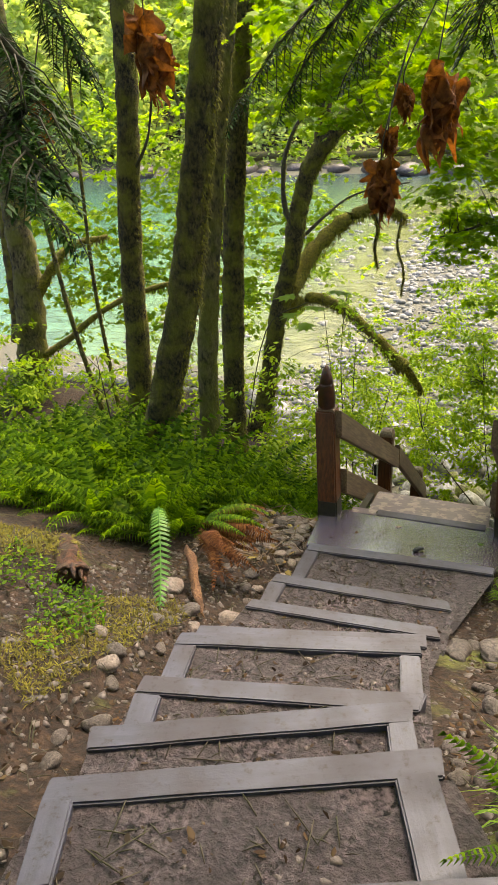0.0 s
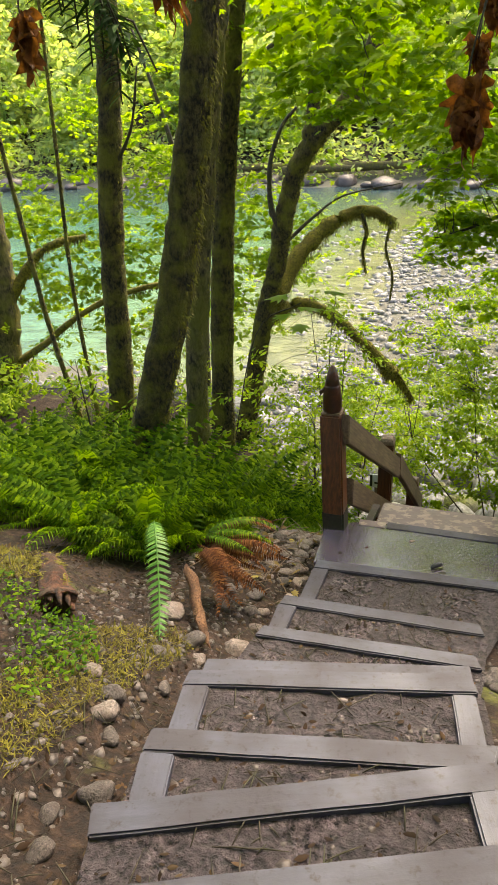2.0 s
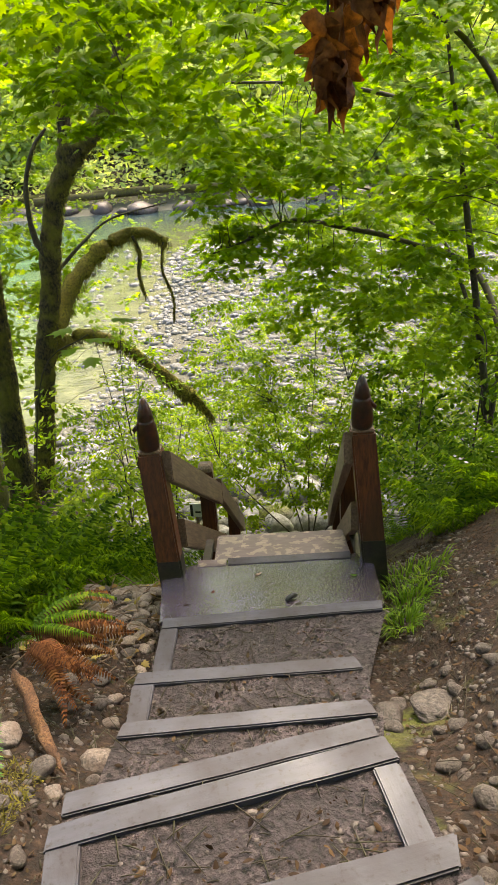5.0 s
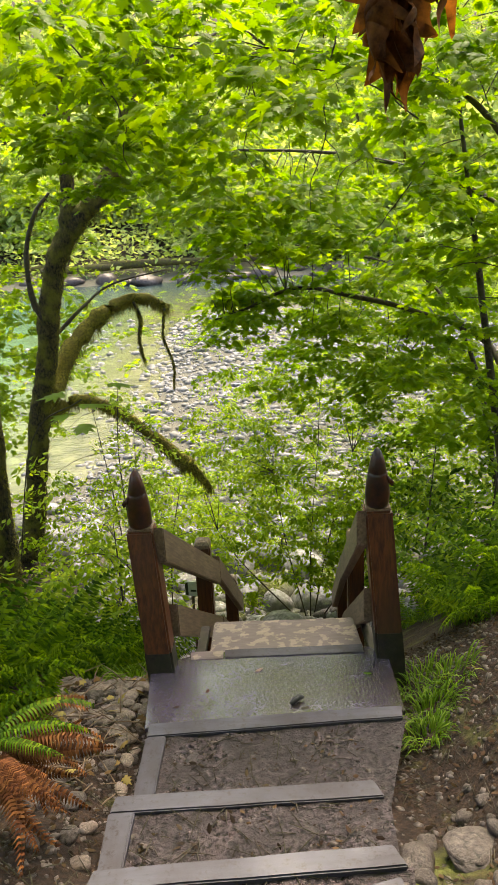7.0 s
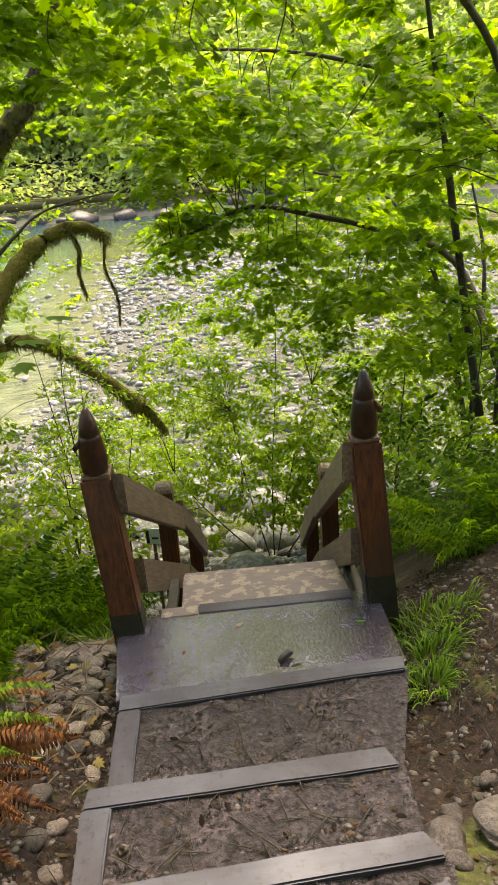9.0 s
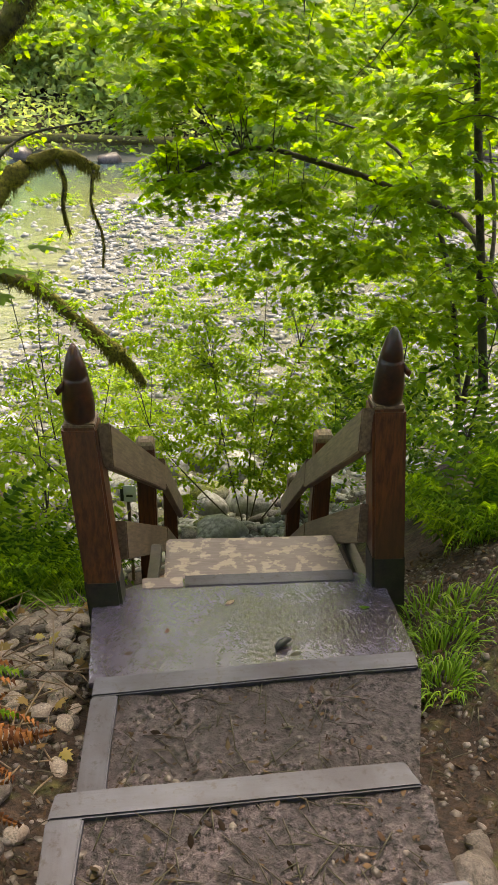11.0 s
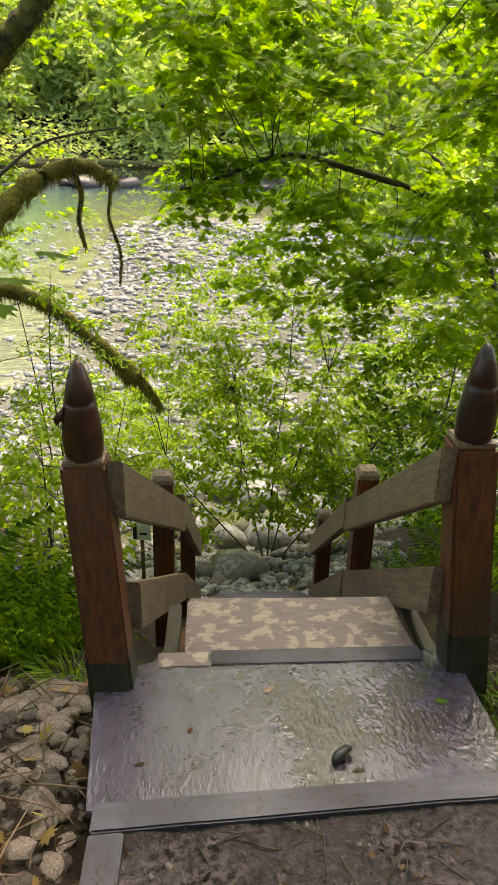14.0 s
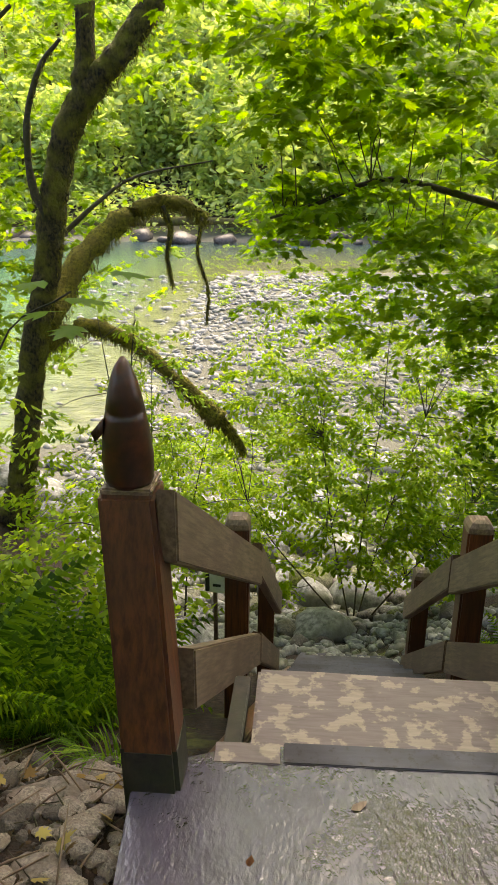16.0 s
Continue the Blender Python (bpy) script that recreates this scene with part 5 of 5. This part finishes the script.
def grass_tuft(x, y, count, reach, high, seed):
    rng = np.random.default_rng(seed)
    a = rng.random(count) * 6.28
    r = reach * 0.45 * np.sqrt(rng.random(count))
    p = np.stack([x + r * np.cos(a), y + r * np.sin(a), 0 * a], 1)
    z = ground_height(x, y)
    pieces, tris = [], []
    for i in range(count):
        h, w = high * (0.4 + 0.8 * rng.random()), 0.002 + 0.002 * rng.random()
        d = Vector((math.cos(a[i] + rng.normal() * 0.5), math.sin(a[i] + rng.normal() * 0.5), 0))
        s = Vector((-d.y, d.x, 0)) * w
        b = Vector((p[i][0], p[i][1], ground_height(p[i][0], p[i][1], False) - 0.02))
        m1, m2, e = b + d * h * 0.18 + Vector((0, 0, h * 0.55)), b + d * h * 0.5 + Vector((0, 0, h * 0.78)), b + d * h * 0.95 + Vector((0, 0, h * 0.62))
        o = len(pieces)
        pieces += [b - s, b + s, m1 + s, m1 - s, m2 + s * 0.7, m2 - s * 0.7, e]
        tris += [(o, o + 1, o + 2), (o, o + 2, o + 3), (o + 3, o + 2, o + 4), (o + 3, o + 4, o + 5), (o + 5, o + 4, o + 6)]
    return tagged(new("grass_tuft", fast_shape("grass_tuft", pieces, tris, GRASS)), "tuft of long bright green grass beside the landing", "grass", "grass beside the landing", "stuff")


for k, (x, y, c, r, h) in enumerate(((0.80, -0.60, 170, 0.22, 0.12), (0.86, -0.40, 170, 0.26, 0.13), (0.88, -0.10, 150, 0.3, 0.13), (1.00, -0.22, 110, 0.3, 0.11), (-0.95, 0.55, 120, 0.3, 0.2), (0.95, -3.35, 90, 0.2, 0.22))):
    grass_tuft(x, y, c, r, h, 60 + k)

# ---- broken wood, stumps, the withered fern pile ----
chip = thing("broken_branch", (-0.85, -1.9, 0.55), "splintered orange-brown piece of broken wood", "wood")
v, t = tube(smooth_line([(-1.12, -1.62, 0.63), (-1.02, -1.75, 0.60), (-0.92, -1.92, 0.57), (-0.83, -2.06, 0.555)], 4), [0.008, 0.018, 0.024, 0.026, 0.024, 0.027, 0.026, 0.028, 0.027, 0.028, 0.024, 0.016, 0.005], 9, 1.1, 2)
child("splinter", fast_shape("splinter", v, t, ROTTEN), chip)
v, t = tube([(-0.83, -2.04, 0.565), (-0.80, -2.10, 0.56), (-0.77, -2.13, 0.555)], [0.014, 0.01, 0.002], 5, 0.5, 1)
child("splinter", fast_shape("splinter", v, t, ROTTEN), chip)
log_line = smooth_line([(-1.74, -1.98, ground_height(-1.74, -1.98) + 0.03), (-1.55, -2.20, ground_height(-1.55, -2.2) + 0.05), (-1.37, -2.42, ground_height(-1.37, -2.42) + 0.05)], 5)
log = thing("rotten_log", tuple(log_line[-1]), "short rotten log with a hollow red-brown end and moss on top", "log")
v, t = tube(log_line, [0.05 + 0.003 * i for i in range(11)], 12, 0.5, 4)
child("log_bark", fast_shape("log_bark", v[:-1] + [log_line[-1] + (log_line[5] - log_line[-1]) * 0.18], t, STUMP, True), log)
end, way = log_line[-1], (log_line[-1] - log_line[-2]).normalized()
rim = []
for k in range(9):
    a = k * 0.7
    p = end + Vector((math.cos(a) * 0.06, 0.02 * math.cos(a), math.sin(a) * 0.06))
    rim.append(tube([p - way * 0.06, p + way * 0.015, p + way * (0.03 + 0.03 * (k % 3))], [0.016, 0.013, 0.003], 5, 0.6, k))
child("splintered_rim", fast_shape("splintered_rim", *joined(rim), STUMP), log, "jagged red-brown splinters")
v, t = moss_tufts(log_line[:8], [0.055] * 11, 900, 5, 0.02)
tagged(child("log_moss", fast_shape("log_moss", [p + Vector((0, 0, 0.028)) for p in v], t, MOSS), log), "tan and green moss", kind="stuff")
withered = thing("withered_ferns", (-1.0, -1.45, 0.5), "heap of withered red-brown fern fronds", "fern")
rng_w = random.Random(4)
for k in range(26):
    ob = new("frond", FRONDS["brown"][k % 3])
    ob.parent = withered
    ob.matrix_basis = Matrix.Translation((-0.15 + 0.1 * rng_w.random(), 0.1 * rng_w.random(), 0.08 + 0.05 * rng_w.random())) @ Matrix.Rotation(-2.6 + 1.9 * rng_w.random(), 4, "Z") @ Matrix.Rotation(-0.35 + 0.7 * rng_w.random(), 4, "X") @ Matrix.Rotation(rng_w.uniform(-1, 1), 4, "Y") @ Matrix.Scale(0.5 + 0.2 * rng_w.random(), 4)
for k in range(3):
    ob = new("frond", FRONDS["green"][k])
    ob.parent = withered
    ob.matrix_basis = Matrix.Translation((-0.12, 0.1, 0.16)) @ Matrix.Rotation(-1.9 + 0.45 * k, 4, "Z") @ Matrix.Rotation(0.05, 4, "X") @ Matrix.Scale(0.6, 4)

# the dark slug-like bit of bark and leaves lying on the landing
bark_bit = thing("bark_bit", (0.14, -0.44, 0.06), "small black curled bit of bark on the wet landing", "bark")
v, t = tube(smooth_line([(0.10, -0.475, 0.075), (0.135, -0.44, 0.085), (0.17, -0.415, 0.075)], 4), [0.008, 0.014, 0.017, 0.018, 0.018, 0.016, 0.014, 0.011, 0.005], 7, 0.4, 1)
child("bark_curl", fast_shape("bark_curl", v, t, BLACK, True), bark_bit)
spots = np.array([(-0.36, -0.28, land_z(-0.28) + 0.006), (-0.1, -0.10, land_z(-0.10) + 0.006), (0.52, -0.17, land_z(-0.17) + 0.012), (0.2, -0.5, land_z(-0.5) + 0.006), (-0.5, -0.45, land_z(-0.45) + 0.006)])
for p, mat_leaf, s in zip(spots, (DEAD_LEAF, RAIL, GRASS, TWIG, LITTER), (0.05, 0.06, 0.055, 0.05, 0.04)):
    one = scatter("fallen_leaf", mat_leaf, OVAL_BLADE, np.array([(0.0, 0.0, 0.0)]), np.array([p[0] * 9]), np.array([0.0]), np.array([0.1]), np.array([s]))
    ob = new("fallen_leaf", one)
    ob.location = p
    tagged(ob, "single fallen leaf on the wet landing", "leaf", "leaves on the landing")

# the small white marker below the stairs
marker = thing("marker_sign", (-0.855, 3.0, -2.5), "small white marker board with black marks on a stake", "sign")
part("board", slab_between((-0.93, 3.0, -1.20), (-0.78, 2.98, -1.20), 0.012, 0.17, 0.002), SIGN, marker)
part("mark", slab_between((-0.925, 2.99, -1.20), (-0.895, 2.986, -1.20), 0.012, 0.15, 0.001), BLACK, marker)
part("mark", slab_between((-0.87, 2.984, -1.22), (-0.81, 2.976, -1.22), 0.012, 0.02, 0.001), BLACK, marker)
part("stake", leaning_post((-0.855, 3.01, -2.6), (-0.855, 3.01, -1.13), 0.03, 0.004), RAIL, marker)


# ---- hanging dead leaves and fir boughs above the path ----
def crumpled_blade(seed, curl):
    """A withered maple leaf, its blade split into small faces, rolled in at the sides and creased."""
    verts, tris = [tuple(p) for p in MAPLE_BLADE[0]], [tuple(t) for t in MAPLE_BLADE[1]]
    for _ in range(3):
        mids, out = {}, []
        def mid(i, j):
            key = (min(i, j), max(i, j))
            if key not in mids:
                mids[key] = len(verts)
                verts.append(tuple((p + q) / 2 for p, q in zip(verts[i], verts[j])))
            return mids[key]
        for i, j, k in tris:
            ij, jk, ki = mid(i, j), mid(j, k), mid(k, i)
            out += [(i, ij, ki), (ij, j, jk), (ki, jk, k), (ij, jk, ki)]
        tris = out
    bent = []
    for x, y, z in verts:
        a = x * curl
        r = 1.0 / curl
        p = Vector((r * math.sin(a), y, -r * (1 - math.cos(a)) - 0.35 * y * y))
        p += Vector(noise.noise_vector(p * 3.2 + Vector((seed, 0, 0)))) * 0.16
        bent.append(p)
    return bent, tris


def dead_cluster(x, y, z, size, seed, stalk):
    rng = random.Random(seed)
    e = thing("withered_leaves", (x, y, z), "hanging cluster of withered red-brown maple leaves", "leaf", "withered leaves on twigs")
    for k in range(9):
        v, t = crumpled_blade(seed * 7 + k, 4.6 + rng.random() * 2.6)
        m = Matrix.Translation((x + rng.uniform(-0.12, 0.12) * size, y + rng.uniform(-0.12, 0.12) * size, z - rng.random() * 0.45 * size)) @ Matrix.Rotation(k * 1.05 + rng.random(), 4, "Z") @ Matrix.Rotation(-1.45 + rng.uniform(-0.2, 0.3), 4, "X") @ Matrix.Scale(size * rng.uniform(0.65, 0.9), 4)
        child("leaf", fast_shape("leaf", [m @ p for p in v], t, DEAD_LEAF, True), e)
    v, t = tube(smooth_line([(x, y, z - 0.02), (x + 0.01, y, z + 0.06), stalk], 5), [0.0025] * 11, 5)
    child("stalk", fast_shape("stalk", v, t, TWIG), e)


dead_cluster(0.24, -2.62, 2.95, 0.18, 1, (0.30, -2.55, 3.25))
dead_cluster(0.255, -2.60, 3.03, 0.09, 2, (0.30, -2.55, 3.25))
dead_cluster(0.35, -2.34, 3.20, 0.27, 3, (0.38, -2.3, 3.45))
dead_cluster(0.27, -2.45, 3.14, 0.10, 4, (0.38, -2.3, 3.45))
dead_cluster(-0.57, -2.51, 3.40, 0.26, 5, (-0.5, -2.45, 3.8))
dead_cluster(-0.98, -2.6, 3.16, 0.16, 6, (-0.9, -2.5, 3.6))
overhead = thing("dead_twig", (0.3, -2.45, 3.3), "thin bare twig that carries withered leaves", "twig")
v, t = tube(smooth_line([(-1.6, -2.4, 3.62), (-0.5, -2.45, 3.8), (0.38, -2.3, 3.45), (0.7, -2.2, 3.4), (1.6, -2.0, 3.2)], 6), [0.006] * 25, 5)
child("twig_stem", fast_shape("twig_stem", v, t, TWIG), overhead)


NEEDLE_BLADE = (STRIP_BLADE[0] * np.array((2.0, 1.0, 1.0)), STRIP_BLADE[1])


def fir_bough(start, points, seed, label="dark green fir bough hanging into the path"):
    """A bough with side shoots, each set with two rows of flat needles."""
    rng = np.random.default_rng(seed)
    e = thing("fir_bough", start, label, "bough", "fir boughs above the path")
    main = smooth_line([start] + list(points), 9)
    v, t = tube(main, [0.0035 * (1 - 0.7 * i / len(main)) + 0.001 for i in range(len(main))], 5)
    shoots, nat, nh, npitch = [(v, t)], [], [], []
    for i in range(1, len(main), 2):
        d = (main[i] - main[i - 1]).normalized()
        side = d.cross(Vector((0, 0, 1))).normalized()
        for s in (-1, 1):
            l = (0.07 + 0.06 * rng.random()) * (1.1 - 0.7 * i / len(main))
            way = (side * s * (0.9 + 0.3 * rng.random()) + d * 0.75 + Vector((0, 0, 0.2 * rng.normal() - 0.1))).normalized()
            q = [main[i], main[i] + way * l * 0.5, main[i] + way * l + Vector((0, 0, -0.03))]
            shoots.append(tube(q, [0.0013, 0.0011, 0.0008], 4))
            h0 = math.atan2(-way.x, way.y)
            for k in range(int(l / 0.0022)):
                p = q[0].lerp(q[2], k * 0.0022 / l)
                nat.append(tuple(p))
                nh.append(h0 + (1 if k % 2 else -1) * 1.15 + rng.normal() * 0.2)
                npitch.append(way.z * 0.6 + rng.normal() * 0.2)
    v, t = joined(shoots)
    child("bough_stem", fast_shape("bough_stem", v, t, TWIG), e)
    n = len(nat)
    tagged(child("needles", scatter("needles", NEEDLE, NEEDLE_BLADE, np.array(nat), np.array(nh), np.array(npitch), np.zeros(n), np.full(n, 0.021)), e), kind="stuff")


def hanging_twig(points, seed):
    e = thing("hanging_twig", points[0], "thin dark bare twig hanging from the maple", "twig", "twigs under the canopy")
    ln = smooth_line(points, 6)
    ln = [p + Vector(noise.noise_vector(p * 9)) * 0.02 for p in ln]
    v, t = tube(ln, [0.006 * (1 - 0.6 * i / len(ln)) for i in range(len(ln))], 5)
    child("twig_stem", fast_shape("twig_stem", v, t, TWIG, True), e)
    p = ln[len(ln) // 2]
    v, t = tube([p, p + Vector((0.08, 0.02, -0.08)), p + Vector((0.12, 0.03, -0.2))], [0.003, 0.0025, 0.001], 4)
    child("side_twig", fast_shape("side_twig", v, t, TWIG, True), e)


hanging_twig([(0.60, 1.65, 3.62), (0.53, 1.67, 3.36), (0.52, 1.7, 3.0), (0.42, 1.74, 2.75), (0.40, 1.74, 2.54)], 1)
hanging_twig([(-1.25, 2.1, 3.75), (-1.0, 2.1, 3.42), (-0.92, 2.11, 3.2), (-0.95, 2.15, 2.95), (-0.80, 2.2, 2.7)], 2)
hanging_twig([(0.0, 2.2, 3.6), (0.05, 2.2, 3.3), (-0.05, 2.25, 3.0), (0.1, 2.3, 2.75)], 3)
hanging_twig([(1.2, 1.9, 3.1), (0.8, 1.8, 3.35), (0.2, 1.7, 3.5), (-0.6, 1.6, 3.62)], 4)
hanging_twig([(1.5, 3.0, 2.9), (1.25, 3.0, 2.55), (1.1, 3.1, 2.35), (0.95, 3.1, 2.2)], 5)


for k, (start, points) in enumerate((
    ((-0.09, -3.96, 3.32), [(-0.05, -3.92, 3.25), (-0.02, -3.89, 3.17), (0.01, -3.85, 3.1)]),
    ((-0.04, -4.07, 3.19), [(-0.01, -4.04, 3.11), (0.02, -4.01, 3.04), (0.05, -3.97, 2.97)]),
    ((-0.15, -3.83, 3.38), [(-0.09, -3.77, 3.32), (-0.07, -3.73, 3.25), (-0.06, -3.7, 3.19)]),
    ((0.47, -3.37, 3.41), [(0.36, -3.4, 3.3), (0.28, -3.4, 3.22), (0.22, -3.4, 3.14)]),
    ((0.39, -3.35, 3.41), [(0.27, -3.38, 3.29), (0.18, -3.38, 3.21), (0.1, -3.38, 3.12)]),
    ((0.6, -3.27, 3.39), [(0.46, -3.29, 3.31), (0.38, -3.28, 3.25), (0.31, -3.27, 3.17)]),
    ((0.68, -3.31, 3.36), [(0.61, -3.29, 3.32), (0.57, -3.25, 3.28), (0.55, -3.21, 3.22)]),
    ((-0.05, -4.35, 3.55), [(0.12, -4.22, 3.27), (0.19, -4.19, 3.17), (0.20, -4.24, 3.12), (0.25, -4.27, 3.08)]),
    ((-0.12, -4.2, 3.4), [(0.05, -4.16, 3.22), (0.12, -4.16, 3.14), (0.17, -4.19, 3.08)]),
)):
    fir_bough(start, points, k + 1)


# ---- the far bank ----
def far_tree(x, y, high, wide, seed):
    rng = np.random.default_rng(seed)
    z = ground_height(x, y, False)
    e = thing("far_tree", (x, y, z), "leafy green tree on the far bank", "tree", "trees on the far bank")
    v, t = tube([(x, y, z - 0.5), (x + 0.3, y, z + high * 0.5), (x, y, z + high * 0.9)], [0.35, 0.22, 0.06], 7, 0.3, seed)
    child("trunk", fast_shape("trunk", v, t, BARK, True), e)
    n = 1100
    u = rng.random(n)
    layer = np.floor(u * 9) / 9
    r = wide * (0.35 + 0.75 * np.sin(np.pi * (0.12 + 0.83 * layer))) * np.sqrt(rng.random(n)) * (0.8 + 0.35 * np.sin(layer * 23 + seed))
    a = rng.random(n) * 6.28
    p = np.stack([x + r * np.cos(a), y + r * np.sin(a), z + high * (0.06 + 0.94 * u) - 0.12 * r], 1)
    tagged(child("crown", scatter("crown", HAZED_LEAF, OVAL_BLADE, p, rng.random(n) * 6.28, rng.normal(-0.3, 0.5, n), rng.normal(0, 0.6, n), 0.7 + 0.7 * rng.random(n)), e), kind="stuff")


rng_far = random.Random(12)
for k in range(150):
    x = -80 + 3.0 * (k % 50) + rng_far.uniform(-1.2, 1.2)
    far_tree(x, 79 + 17 * (k // 50) + rng_far.uniform(0, 14), rng_far.uniform(9, 19) + 4 * (k // 50), rng_far.uniform(3.2, 4.8) + 0.8 * (k // 50), k)
for k in range(10):
    far_tree(rng_far.uniform(6, 30), rng_far.uniform(26, 60) if k > 5 else 76, rng_far.uniform(4, 9), 3.2, 100 + k)
FAR_ROCK = [stone_mesh("bank_rock", s + 60, DARK_ROCK, 0.5) for s in range(4)]
for k in range(54):
    x = -62 + 1.9 * k + rng_far.uniform(-1, 1)
    y = 71.0 + rng_far.uniform(-1.5, 2.5)
    ob = stone("bank_rock", FAR_ROCK[k % 4], x, y, rng_far.uniform(0.8, 3.6), k, "grey-brown ledge rock on the far bank", "rocks on the far bank", z=-5.0)
for k, (x, y, l, a) in enumerate(((-18, 73.5, 11, 0.1), (-11, 74.5, 13, -0.08), (-26, 74, 9, 0.2), (-3, 74, 10, 0.05))):
    z = ground_height(x, y, False) + 0.9
    e = thing("drift_log", (x, y, z), "bleached drift log lying on the far bank", "log", "logs on the far bank")
    v, t = tube([(x - l / 2, y, z), (x, y + l * a * 0.5, z + 0.15), (x + l / 2, y + l * a, z + 0.1)], [0.45, 0.4, 0.25], 8, 0.3, k)
    child("log_stem", fast_shape("log_stem", v, t, PALE_BARK, True), e)
scrub = []
for _ in range(16000):
    x, y = rng_np.uniform(-80, 60), rng_np.uniform(73, 88)
    scrub.append((x, y, ground_height(x, y, False) + 3.4 * rng_np.random() ** 1.5))
scrub = np.array(scrub)
n = len(scrub)
tagged(new("far_scrub", scatter("far_scrub", HAZED_LEAF, OVAL_BLADE, scrub, rng_np.random(n) * 6.28, rng_np.normal(0, 0.5, n), rng_np.normal(0, 0.6, n), 0.4 + 0.5 * rng_np.random(n))), "yellow-green scrub along the far bank", "scrub", kind="stuff")
